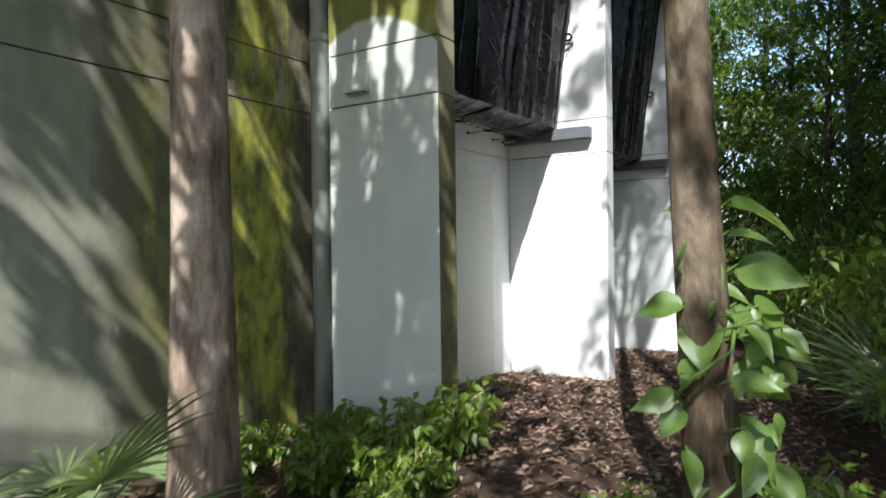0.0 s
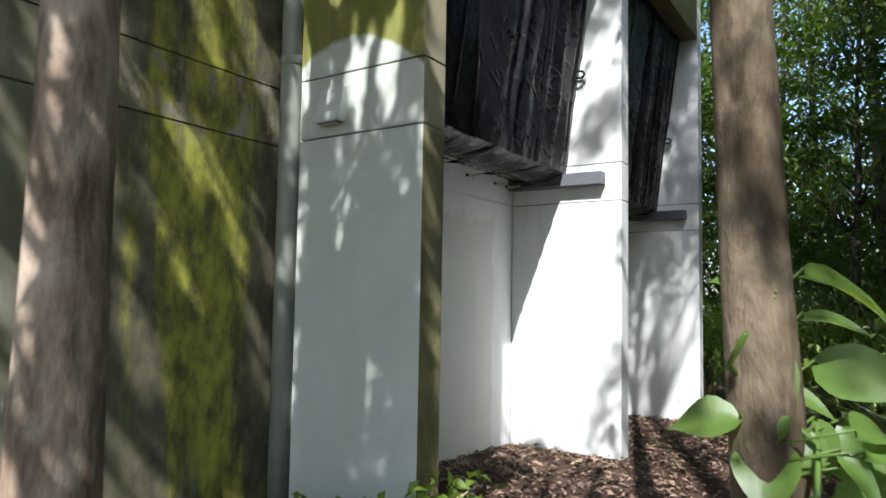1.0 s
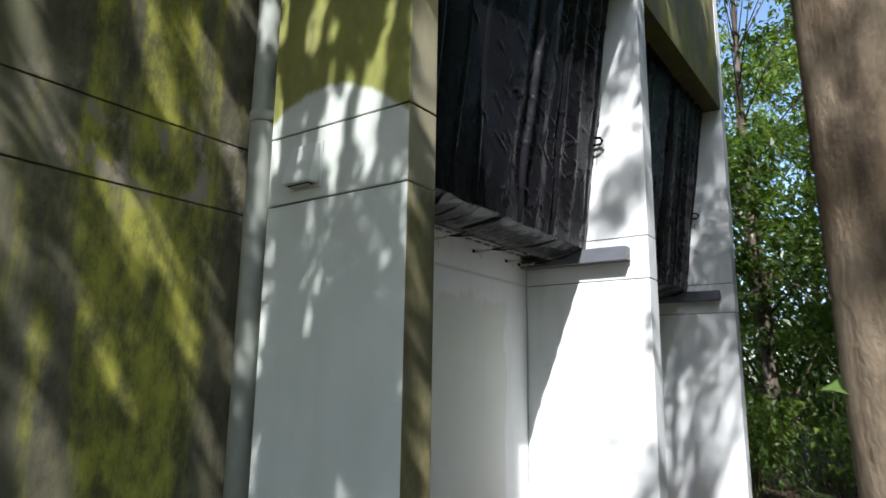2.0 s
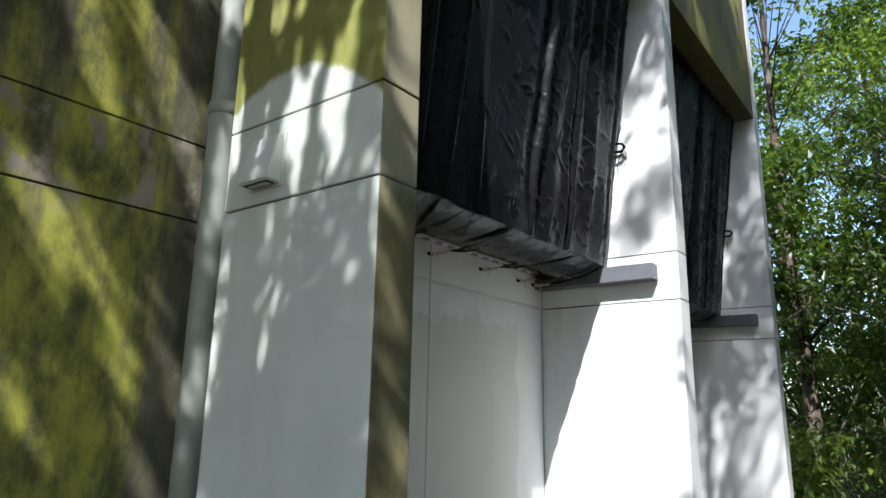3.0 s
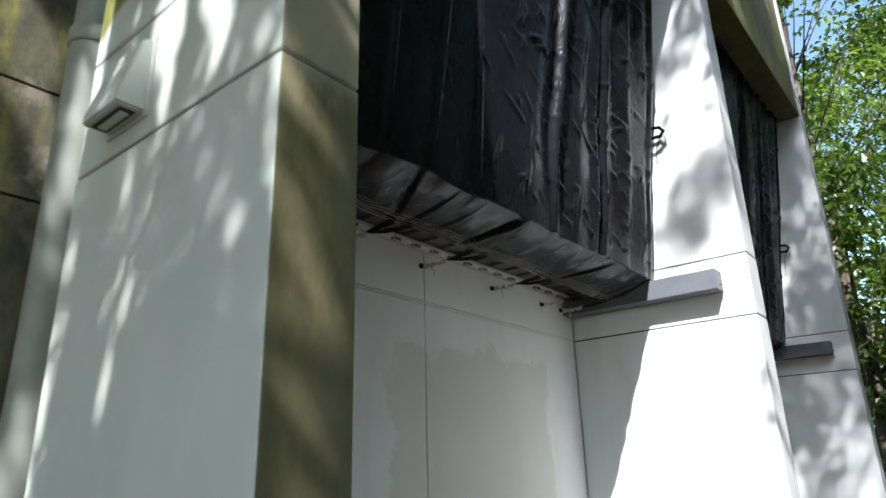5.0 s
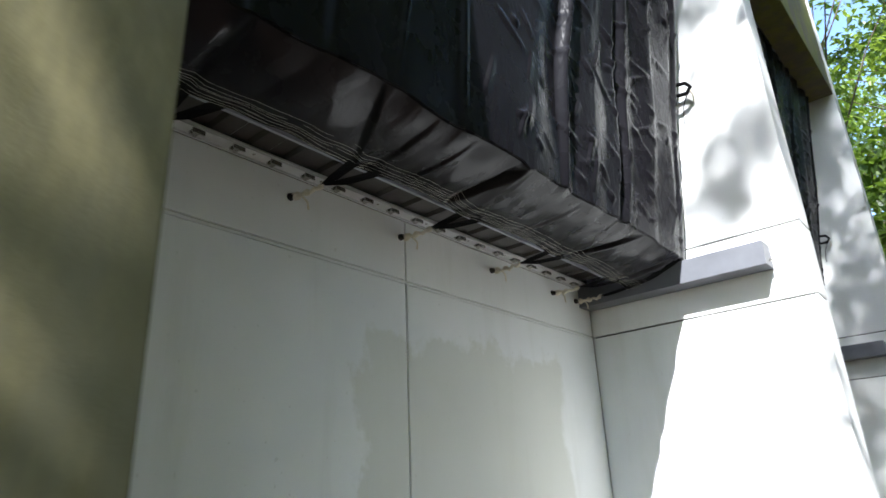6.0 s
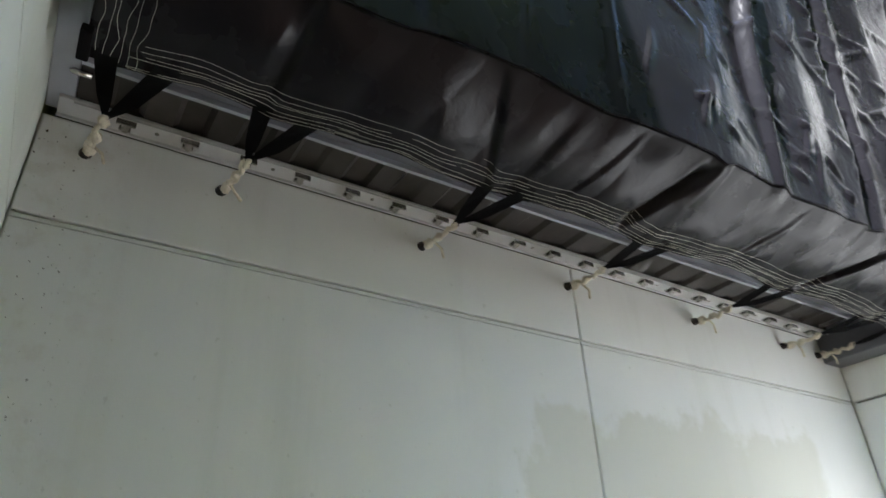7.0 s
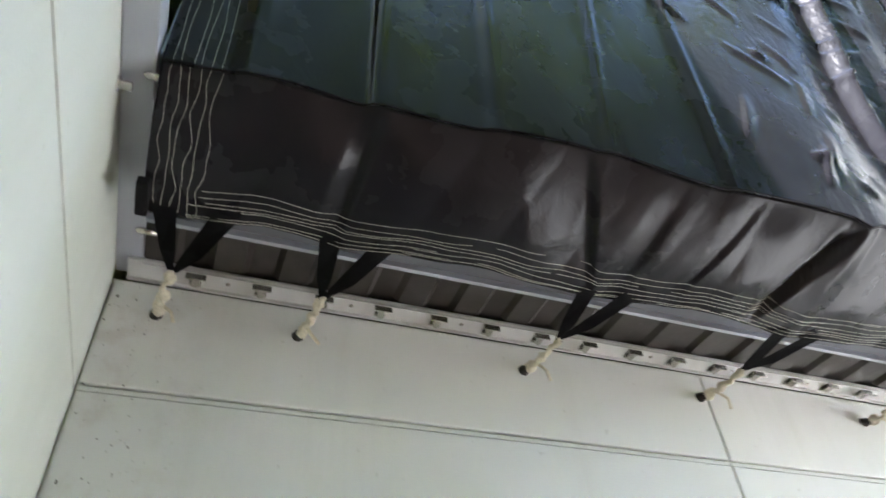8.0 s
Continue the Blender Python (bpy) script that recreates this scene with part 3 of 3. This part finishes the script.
        part("rope", tube(bmesh.new(), strand, 0.0056, 6), ROPE, t, smooth=True)
        for u, r in ((0.05, 0.013), (0.5, 0.015), (0.85, 0.019)):
            p = apex.lerp(end, u)
            bm = bmesh.new()
            bmesh.ops.create_icosphere(bm, subdivisions=2, radius=r, matrix=Matrix.Translation(p + Vector((0, 0.003, -0.006))) @ Matrix.Diagonal((1.2, 0.8, 0.9, 1)))
            for v in bm.verts:
                v.co += 0.006 * noise.noise_vector(v.co * 80)
            part("knot", bm, ROPE, t, smooth=True)
        tail = [Vector((-1.24, q + 0.01, 2.755)), Vector((-1.235, q + 0.03 + 0.01 * math.sin(q * 7), 2.735)), Vector((-1.245, q + 0.045, 2.715 + 0.01 * math.sin(q * 9)))]
        part("rope_tail", tube(bmesh.new(), tail, 0.0042, 6), ROPE, t, smooth=True)
        bm = tube(bmesh.new(), [(XW - 0.002, q, 2.77), (XW + 0.012, q, 2.768), (XW + 0.03, q, 2.762)], [0.017, 0.014, 0.009], 9)
        part("screw", bm, SCREW, t, "dark rusted screw")
    # side loop on the edge beside the next fin
    zl = 3.96
    x = float(tarp_front(3.6, zl))
    loop = [(x + 0.0, 3.61, zl + 0.06), (x + 0.06, 3.625, zl + 0.055), (x + 0.085, 3.63, zl + 0.02), (x + 0.06, 3.63, zl - 0.015), (x, 3.61, zl - 0.02)]
    part("side_loop", tube(bmesh.new(), loop, 0.013, 6), WEB, t, "black webbing loop", True)
    part("side_rope", tube(bmesh.new(), [(x + 0.08, 3.63, zl + 0.0), (x + 0.085, 3.66, zl - 0.03), (x + 0.07, S - 0.002, zl - 0.05)], 0.006, 6), ROPE, t, smooth=True)
    part("side_cord", tube(bmesh.new(), [(x + 0.06, 3.63, zl - 0.015), (x + 0.02, 3.632, zl - 0.1), (x + 0.006, 3.63, zl - 0.22)], 0.003, 5), WEB, t, smooth=True)
    return t


first_tarp = tarp(0.0)
copy_thing(first_tarp, pose(0, S, 0))


# ---- plants ----
def leaves_mesh(name, spots, size, rnd, material, slim=0.45, droop=0.3, flat=0.7, gap=None):
    """Many small bent leaves; spots are (centre, spread, count)."""
    verts, faces = [], []
    for c, spread, count in spots:
        for _ in range(count):
            p = Vector(c) + Vector((rnd.gauss(0, spread), rnd.gauss(0, spread), rnd.gauss(0, spread * flat)))
            d = Vector((rnd.uniform(-1, 1), rnd.uniform(-1, 1), rnd.uniform(-0.9, 0.4) - droop)).normalized()
            w = d.cross(Vector((rnd.uniform(-0.5, 0.5), rnd.uniform(-0.5, 0.5), 1))).normalized()
            up = w.cross(d)
            s = size * rnd.uniform(0.6, 1.35)
            if gap and gap(p + d * s * 0.5):
                continue
            b = len(verts)
            verts += [p, p + d * s * 0.45 + w * s * slim * 0.5 + up * s * 0.08, p + d * s - up * s * 0.15, p + d * s * 0.45 - w * s * slim * 0.5 + up * s * 0.08]
            faces += [(b, b + 1, b + 2), (b, b + 2, b + 3)]
    me = bpy.data.meshes.new(name)
    me.from_pydata([tuple(v) for v in verts], [], faces)
    me.materials.append(material)
    return me


def tree(name, at, height, girth, crown_base, crown_r, count, size, material, leaf_mat, rnd, lean=(0, 0), label="", group="", clumps=60, sprigs=(), bow=0.0, spread=(0.10, 0.20), droop=0.3, flat=0.7, slim=0.45, gap=None):
    t = thing(name, at, label, "tree", group)
    bm = bmesh.new()
    n = 14
    axis_pts, radii = [], []
    for i in range(n + 1):
        u = i / n
        wob = 0.012 * height * u
        axis_pts.append(Vector((lean[0] * height * min(u, 0.2 + 0.1 * u if bow else 1) + bow * max(0, u - 0.2) + wob * noise.noise(Vector((u * 3, at[0], 1))), lean[1] * height * u + wob * noise.noise(Vector((u * 3, at[1], 7))), height * u * 0.92 - 0.15)))
        radii.append(girth * (1.0 - 0.82 * u) * (1.25 if i == 0 else 1.06 if i == 1 else 1.0))
    tube(bm, axis_pts, radii, 18)
    for v in bm.verts:
        v.co += Vector((v.co.x, v.co.y, 0)).normalized() * 0.06 * girth * noise.noise(Vector((v.co.x * 14, v.co.y * 14, v.co.z * 2.5)))
    part("trunk", bm, material, t, smooth=True)
    spots = list(sprigs)
    for tip, _, _ in sprigs:
        i = max(1, int((tip[2] - 0.5) / (height * 0.92) * n))
        part("limb", tube(bmesh.new(), [axis_pts[i], axis_pts[i].lerp(Vector(tip), 0.6), Vector(tip)], [0.016, 0.010, 0.005], 6), material, t, smooth=True)
    for k in range(clumps):
        a = k * 2.399 + rnd.uniform(-0.4, 0.4)
        u = rnd.random()
        h = crown_base + (height - crown_base) * u
        prof = math.sin(math.pi * min(1, 0.12 + 0.85 * u)) ** 0.7
        r = crown_r * prof * rnd.uniform(0.25, 1.05)
        i = min(n - 1, int(h / (height * 0.92) * n))
        root = axis_pts[max(1, i - 2)]
        tip = Vector((axis_pts[i].x + r * math.cos(a), axis_pts[i].y + r * math.sin(a), h))
        if k % 3 == 0 or r > crown_r * 0.7:
            mid = root.lerp(tip, 0.5) + Vector((0, 0, 0.12 * r))
            r0 = max(0.012, girth * 0.22 * (1 - u * 0.6))
            part("limb", tube(bmesh.new(), [root, mid, tip], [r0, r0 * 0.6, r0 * 0.2], 6), material, t, smooth=True)
        spots.append((tip, crown_r * rnd.uniform(*spread), int(count / clumps * rnd.uniform(0.5, 1.5))))
    ob = new("crown", leaves_mesh("crown", spots, size, rnd, leaf_mat, slim, droop, flat, gap and (lambda p: gap(p + t.location))))
    ob.parent = t
    return t


def sun_gap(p):
    """Long streaks left leafless in a crown, tuned to where sun meets the walls."""
    q = p - TO_SUN * (p.y / TO_SUN.y)
    lean = 0.12 if q.x > -1.25 else -0.16
    n = noise.noise(Vector(((q.x - lean * q.z) * 7.5, q.z * 1.5, 3.0))) + 0.35 * noise.noise(Vector((q.x * 13.0, q.z * 5.0, 8.0)))
    if -0.98 < q.x < -0.04 and 0.1 < q.z < 2.6:
        limit = 0.55
    elif q.x > 0.4 or q.z < -0.4:
        limit = -0.14
    elif q.x < -1.25:
        limit = 0.09
    elif q.x > -0.04:
        limit = 0.12 if 1.5 < q.z < 2.8 else -0.06
    else:
        limit = 0.10 if q.z < 3.4 else 0.16
    return n > limit or (q.x > -0.1 and q.z > 3.9)


rnd = random.Random(11)
# the two trunks beside the path
tree("tree", (0.16, -2.14, 0.0), 11.0, 0.150, 9.3, 1.2, 1500, 0.17, BARK, LEAF, rnd, (-0.035, 0.02), "slender brown-barked tree beside the path, with sun dapples painted pale", clumps=40)
# bow, crown and sprig are out of view, shaped for their shade
tree("tree", (2.03, -0.90, -0.02), 14.5, 0.118, 10.6, 2.1, 5200, 0.16, BARK_PALE, LEAF, rnd, (-0.05, 0.02), "slender tan-barked tree with a broad-leaved climber", clumps=45, bow=0.9,
     sprigs=[((-0.30, 0.0, 5.1), 0.07, 10)])
# trees out of view, added to cast the shade and dapples
tree("tree", (2.2, -5.4, 0.0), 8.2, 0.16, 4.0, 2.15, 40000, 0.10, BARK, LEAF, rnd, (-0.165, 0.15), "unseen leafy tree added to shade the path", clumps=150, spread=(0.10, 0.18), gap=sun_gap)
tree("tree", (0.1, -7.9, 0.0), 8.9, 0.18, 4.0, 2.4, 9000, 0.13, BARK, LEAF, rnd, (0.03, 0.06), "unseen leafy tree added to shade the path", clumps=60, spread=(0.09, 0.16), gap=sun_gap)
# unseen; its sprigs are placed to drop soft shadows on fin 2
tree("tree", (4.6, -6.2, 0.0), 19.5, 0.22, 16.6, 1.9, 1300, 0.17, BARK, LEAF, rnd, (0.01, 0.0), "tall slender unseen tree added to shade the fins", clumps=22,
     sprigs=[((-1.0, 0.0, 14.0), 0.12, 62), ((-0.80, 0.0, 14.3), 0.11, 60), ((-1.12, 0.1, 15.1), 0.08, 26), ((-0.80, 0.0, 11.1), 0.14, 50), ((-0.68, 0.0, 11.5), 0.10, 34), ((-1.05, 0.0, 11.75), 0.05, 8)])
# unseen; added to darken the tan tree and the shrubs by it
tree("tree", (5.3, -6.6, 0.0), 9.0, 0.18, 4.4, 2.2, 4200, 0.16, BARK, LEAF, rnd, (0.03, 0.06), "unseen leafy tree added to shade the path", clumps=55)
# the wood behind
base_a = tree("tree", (5.6, 9.5, -0.4), 13.0, 0.17, 2.6, 3.2, 8000, 0.17, BARK_DARK, LEAF_DARK, rnd, (0.02, 0.0), "green broadleaf tree in the wood", "wood", clumps=56, spread=(0.08, 0.16), droop=0.05, flat=0.35, slim=0.55)
base_b = tree("tree", (2.6, 14.0, -0.4), 14.0, 0.20, 3.2, 3.4, 8000, 0.17, BARK_DARK, LEAF_SHRUB, rnd, (-0.03, 0.02), "bright green broadleaf tree in the wood", "wood", clumps=60, spread=(0.08, 0.16), droop=0.05, flat=0.35, slim=0.55)
base_c = tree("tree", (4.6, 5.6, -0.2), 8.0, 0.10, 1.2, 2.2, 5600, 0.15, BARK_DARK, LEAF_DARK, rnd, (0.03, 0.02), "low green tree in the wood", "wood", clumps=60, droop=0.05, flat=0.35, slim=0.55)
wood_rnd = random.Random(5)
# trees past x = 5 stand mostly out of view, added for tarp reflections
for x, y, b in ((-0.4, 12.5, base_a), (-3.5, 13.5, base_b), (0.9, 17.5, base_a), (-1.8, 20.0, base_b), (4.0, 20.5, base_a), (6.6, 15.0, base_b), (1.9, 10.4, base_c), (-1.2, 10.6, base_c), (8.5, 11.5, base_c),
                (6.4, 1.5, base_a), (7.4, 5.2, base_b), (6.8, -2.4, base_b), (9.2, 1.0, base_a), (9.8, -3.6, base_a), (5.4, 4.0, base_c), (5.6, -0.6, base_c),
                (6.2, 6.6, base_a), (4.6, 8.4, base_a), (8.4, 3.6, base_a), (8.6, 8.2, base_b), (11.0, 6.0, base_a), (7.0, 11.5, base_a), (5.8, 3.9, base_b), (5.1, 5.4, base_a)):
    copy_thing(b, Matrix.Translation((x, y, -0.4)) @ Matrix.Rotation(wood_rnd.uniform(0, 6.28), 4, "Z"))
for k in range(46):
    a = radians(-95 + 250 * (k + wood_rnd.uniform(-0.4, 0.4)) / 46)
    d = wood_rnd.choice((15, 19, 24, 30)) + wood_rnd.uniform(-1.5, 1.5)
    x, y = 1.5 + d * math.cos(a), -1.0 + d * math.sin(a)
    if x < 2.2 and y < 15:
        continue
    if y < 0 and d < 22:
        continue
    copy_thing(wood_rnd.choice((base_a, base_b, base_c)), Matrix.Translation((x, y, -0.4)) @ Matrix.Rotation(wood_rnd.uniform(0, 6.28), 4, "Z"))


def shrub(name, at, height, radius, count, size, leaf_mat, rnd, label, group, slim=0.5):
    s = thing(name, at, label, "shrub", group)
    spots = []
    for k in range(16):
        a, r = k * 2.4, radius * rnd.uniform(0.2, 1.0)
        tip = Vector((r * math.cos(a), r * math.sin(a), height * rnd.uniform(0.35, 1.0)))
        stem = tube(bmesh.new(), [(0.05 * math.cos(a), 0.05 * math.sin(a), -0.1), tip * 0.55 + Vector((0, 0, 0.1)), tip], [0.014, 0.009, 0.004], 5)
        part("stem", stem, BARK, s, smooth=True)
        spots += [(tip, radius * 0.2, count // 32), (tip * 0.7, radius * 0.22, count // 32)]
    ob = new("foliage", leaves_mesh("foliage", spots, size, rnd, leaf_mat, slim))
    ob.parent = s
    return s


shrub_a = shrub("shrub", (3.0, 1.9, -0.1), 1.5, 0.8, 1900, 0.11, LEAF_SHRUB, rnd, "leafy green shrub at the wood's edge", "undergrowth")
shrub_b = shrub("shrub", (3.6, 3.6, -0.2), 2.2, 1.0, 2600, 0.09, LEAF, rnd, "tall green shrub at the wood's edge", "undergrowth", 0.4)
for x, y, b, f in ((2.5, 4.4, shrub_a, 0.9), (2.9, 6.0, shrub_b, 1.0), (1.9, 7.6, shrub_a, 1.1), (2.4, 8.6, shrub_b, 1.1), (0.9, 9.4, shrub_b, 1.0), (-0.4, 9.8, shrub_a, 1.2),
                   (3.5, 8.0, shrub_b, 1.3), (3.9, 2.2, shrub_b, 1.0), (4.4, 5.0, shrub_b, 1.2), (-1.6, 10.4, shrub_b, 1.2), (3.1, 0.6, shrub_a, 0.7), (5.4, 3.5, shrub_b, 1.2),
                   (5.6, 7.0, shrub_b, 1.4), (4.4, 10.5, shrub_b, 1.4), (1.6, 12.0, shrub_b, 1.5), (6.6, 1.0, shrub_b, 1.2), (4.9, -1.4, shrub_a, 1.1), (6.2, -4.0, shrub_b, 1.2),
                   (0.0, 14.5, shrub_b, 1.9), (1.8, 15.5, shrub_b, 2.0), (3.2, 13.6, shrub_b, 1.8), (-2.2, 13.8, shrub_b, 1.8), (4.6, 13.2, shrub_b, 1.8), (2.6, 17.6, shrub_b, 2.5), (0.6, 18.8, shrub_b, 2.5),
                   (4.2, 17.2, shrub_b, 2.5), (2.9, 11.2, shrub_b, 1.5), (5.8, 15.6, shrub_b, 2.3), (-1.6, 17.0, shrub_b, 2.4)):
    copy_thing(b, Matrix.Translation((x, y, ground_z(x, y) - 0.03)) @ Matrix.Rotation(wood_rnd.uniform(0, 6.28), 4, "Z") @ Matrix.Scale(f, 4))


def weed(at, height, rnd, label):
    return shrub("weed", at, height, height * 0.75, 420, 0.085, LEAF_SHRUB, rnd, label, "weeds at the wall", 0.62)


weed_a = weed((-0.55, -0.5, 0.0), 0.32, rnd, "low leafy weeds at the foot of the wall fin")
weed_b = weed((0.05, -0.75, 0.0), 0.38, rnd, "low leafy weeds at the foot of the wall fin")
for x, y, b, f in ((-0.95, -0.85, weed_b, 0.7), (-0.2, -1.05, weed_a, 0.9), (0.42, -1.25, weed_b, 0.6), (-0.75, -1.35, weed_a, 0.8), (0.12, -0.12, weed_b, 1.25),
                   (0.75, -1.75, weed_a, 0.7), (-0.3, -1.7, weed_b, 0.7), (0.3, -0.75, weed_a, 0.8), (1.55, -0.7, weed_b, 0.6), (2.3, -0.5, weed_b, 1.0), (2.6, -0.95, weed_a, 1.3)):
    copy_thing(b, Matrix.Translation((x, y, ground_z(x, y) - 0.01)) @ Matrix.Rotation(wood_rnd.uniform(0, 6.28), 4, "Z") @ Matrix.Scale(f, 4))


def leaf_blade(length, width, cup, bend):
    """A broad pointed leaf with a folded midrib, stalk at the origin, along x."""
    bm = bmesh.new()
    rows = []
    prof = (0.10, 0.62, 0.93, 1.0, 0.92, 0.74, 0.48, 0.20, 0.0)
    for i, w in enumerate(prof):
        u = i / (len(prof) - 1)
        x, z = length * u, -bend * length * u * u
        h = 0.5 * width * w
        wave = 0.03 * length * math.sin(7 * u + 3 * width)
        rows.append([bm.verts.new((x - 0.05 * length * abs(s) * (u < 0.15), s * h, z + cup * abs(s) * h + wave * s)) for s in (-1, -0.5, 0, 0.5, 1)])
    for a, b in zip(rows, rows[1:]):
        for k in range(4):
            bm.faces.new((a[k], b[k], b[k + 1], a[k + 1]))
    bmesh.ops.remove_doubles(bm, verts=bm.verts[:], dist=1e-5)
    return bm


def climber():
    """A broad-leaved climber on the tan tree: stem and single leaves."""
    c = thing("climber", (2.0, -0.98, 0.0), "climbing vine with large glossy heart-shaped leaves on a trunk", "vine")
    pts = [Vector((0.13 * math.cos(1.2 * k), -0.02 + 0.13 * math.sin(1.2 * k), 0.11 * k - 0.1)) for k in range(15)]
    part("stem", tube(bmesh.new(), pts, 0.010, 6), LEAF_VINE, c, smooth=True)
    r = random.Random(21)
    blades = [mesh_of(leaf_blade(1.0, w, 0.35, b), "leaf", LEAF_VINE, True) for w, b in ((0.55, 0.25), (0.62, 0.1), (0.48, 0.4), (0.7, 0.2))]
    # place, heading in the plane that faces the light, length
    spots = [((2.06, -0.75, 1.62), -30, 0.40), ((2.09, -0.72, 1.33), -12, 0.36), ((1.99, -0.90, 1.38), -70, 0.20), ((1.96, -0.90, 1.10), -75, 0.32), ((1.86, -0.98, 0.78), 200, 0.24),
             ((2.10, -0.72, 0.88), -35, 0.34), ((2.0, -0.82, 1.25), -20, 0.18), ((1.90, -0.98, 1.17), 190, 0.26), ((2.10, -0.80, 0.66), -60, 0.34), ((1.96, -0.95, 0.52), -100, 0.24),
             ((1.94, -0.96, 0.92), -110, 0.17), ((1.98, -0.88, 1.60), 175, 0.22), ((2.16, -0.7, 1.05), -30, 0.3), ((2.2, -0.75, 0.45), -50, 0.3), ((2.06, -0.8, 1.48), 10, 0.2)]
    for k in range(48):
        spots.append(((2.03 + r.uniform(-0.14, 0.26), -0.9 + r.uniform(-0.2, 0.2), r.uniform(0.05, 1.2)), r.uniform(-130, 30), r.uniform(0.11, 0.25)))
    for k, (at, heading, length) in enumerate(spots):
        face = (TO_SUN + Vector((r.uniform(-0.5, 0.5), r.uniform(-0.5, 0.3), r.uniform(-0.5, 0.3)))).normalized()
        right = Vector((0, 0, 1)).cross(face).normalized()
        along = right * math.cos(radians(heading)) + face.cross(right) * math.sin(radians(heading))
        turn = Matrix((along, face.cross(along), face)).transposed().to_4x4()
        ob = new("leaf", blades[k % 4])
        ob.parent = c
        ob.matrix_local = Matrix.Translation(Vector(at) - c.location) @ turn @ Matrix.Scale(length * 0.86, 4)
        if length > 0.15:
            part("leaf_stalk", tube(bmesh.new(), [Vector((2.0, -0.96, at[2] - 0.06)) - c.location, Vector(at) - c.location + Vector((0, 0, 0.02)), Vector(at) - c.location], 0.004, 5), LEAF_VINE, c, smooth=True)


climber()


def palm_blade():
    """A narrow folded blade, one metre long, that droops at its tip."""
    bm = bmesh.new()
    rows = []
    for u, h, z in ((0, 0.004, 0), (0.25, 0.013, 0.012), (0.55, 0.016, 0.008), (0.8, 0.010, -0.03), (1.0, 0.0015, -0.09)):
        rows.append([bm.verts.new((u, -h, z)), bm.verts.new((u, 0, z - 0.9 * h)), bm.verts.new((u, h, z))])
    for a, b in zip(rows, rows[1:]):
        for k in (0, 1):
            bm.faces.new((a[k], b[k], b[k + 1], a[k + 1]))
    return mesh_of(bm, "blade", LEAF_PALM)


PALM_BLADE = palm_blade()


def palmetto(at, size, fans, rnd, label):
    """A fan palm: stalks with fans of narrow folded blades."""
    p = thing("palmetto", at, label, "palm", "palmettos")
    for k in range(fans):
        a = k * 2.4 + rnd.uniform(-0.3, 0.3)
        tilt = rnd.uniform(0.5, 1.2)
        reach = size * rnd.uniform(0.6, 1.0)
        tip = Vector((reach * math.cos(a) * math.sin(tilt), reach * math.sin(a) * math.sin(tilt), reach * math.cos(tilt)))
        part("stalk", tube(bmesh.new(), [(0, 0, -0.05), tip * 0.5 + Vector((0, 0, 0.06)), tip], [0.012, 0.009, 0.006], 6), LEAF_PALM, p, smooth=True)
        d = (tip.normalized() + Vector((0, 0, -0.25))).normalized()
        side = d.cross(Vector((0, 0, 1))).normalized()
        up = side.cross(d)
        n = 17
        for i in range(n):
            b = radians(-105 + 210 * i / (n - 1))
            v = (d * math.cos(b) + side * math.sin(b)).normalized()
            w = up.cross(v).normalized()
            length = size * 0.62 * (0.75 + 0.25 * math.cos(b)) * rnd.uniform(0.9, 1.08)
            ob = new("blade", PALM_BLADE)
            ob.parent = p
            ob.matrix_local = Matrix.Translation(tip) @ Matrix((v, w, up)).transposed().to_4x4() @ Matrix.Diagonal((length, 1, length * 1.2, 1))
    return p


palmetto((-0.12, -2.72, 0.0), 0.78, 10, rnd, "low fan palm with pale sunlit blades")
palm_b = palmetto((3.0, 0.9, -0.05), 1.1, 9, rnd, "fan palm among the shrubs")
for x, y, f in ((2.75, 2.6, 0.9), (3.6, 1.2, 1.2), (2.3, 6.4, 1.0)):
    copy_thing(palm_b, Matrix.Translation((x, y, ground_z(x, y))) @ Matrix.Rotation(x * 7, 4, "Z") @ Matrix.Scale(f, 4))


def litter():
    """Fallen leaves over the forest floor."""
    r = random.Random(8)
    verts, faces = [], []
    for k in range(15000):
        x, y = r.uniform(-1.28, 5.0), r.uniform(-4.0, 10.0)
        if k > 9000:
            x, y = r.uniform(-1.28, 2.2), r.uniform(-0.5, 8.0)
        if x < 0.03 and any(abs(y - q * S - TH / 2) < TH / 2 + 0.03 for q in (0, 1, 2)):
            continue
        p = Vector((x, y, ground_z(x, y) + 0.006 + 0.022 * r.random()))
        a, s = r.uniform(0, 6.28), r.uniform(0.035, 0.10)
        d = Vector((math.cos(a), math.sin(a), r.uniform(-0.35, 0.35)))
        w = Vector((-math.sin(a), math.cos(a), r.uniform(-0.4, 0.4))) * r.uniform(0.25, 0.5)
        b = len(verts)
        c = Vector((0, 0, r.uniform(0.0, 0.25) * s))
        verts += [p, p + d * s * 0.5 + w * s * 0.6 + c, p + d * s, p + d * s * 0.5 - w * s * 0.6 + c]
        faces += [(b, b + 1, b + 2), (b, b + 2, b + 3)]
    me = bpy.data.meshes.new("fallen_leaves")
    me.from_pydata([tuple(v) for v in verts], [], faces)
    me.materials.append(LITTER)
    tagged(new("fallen_leaves", me), "brown fallen leaves covering the ground", "leaf litter", kind="stuff")


litter()
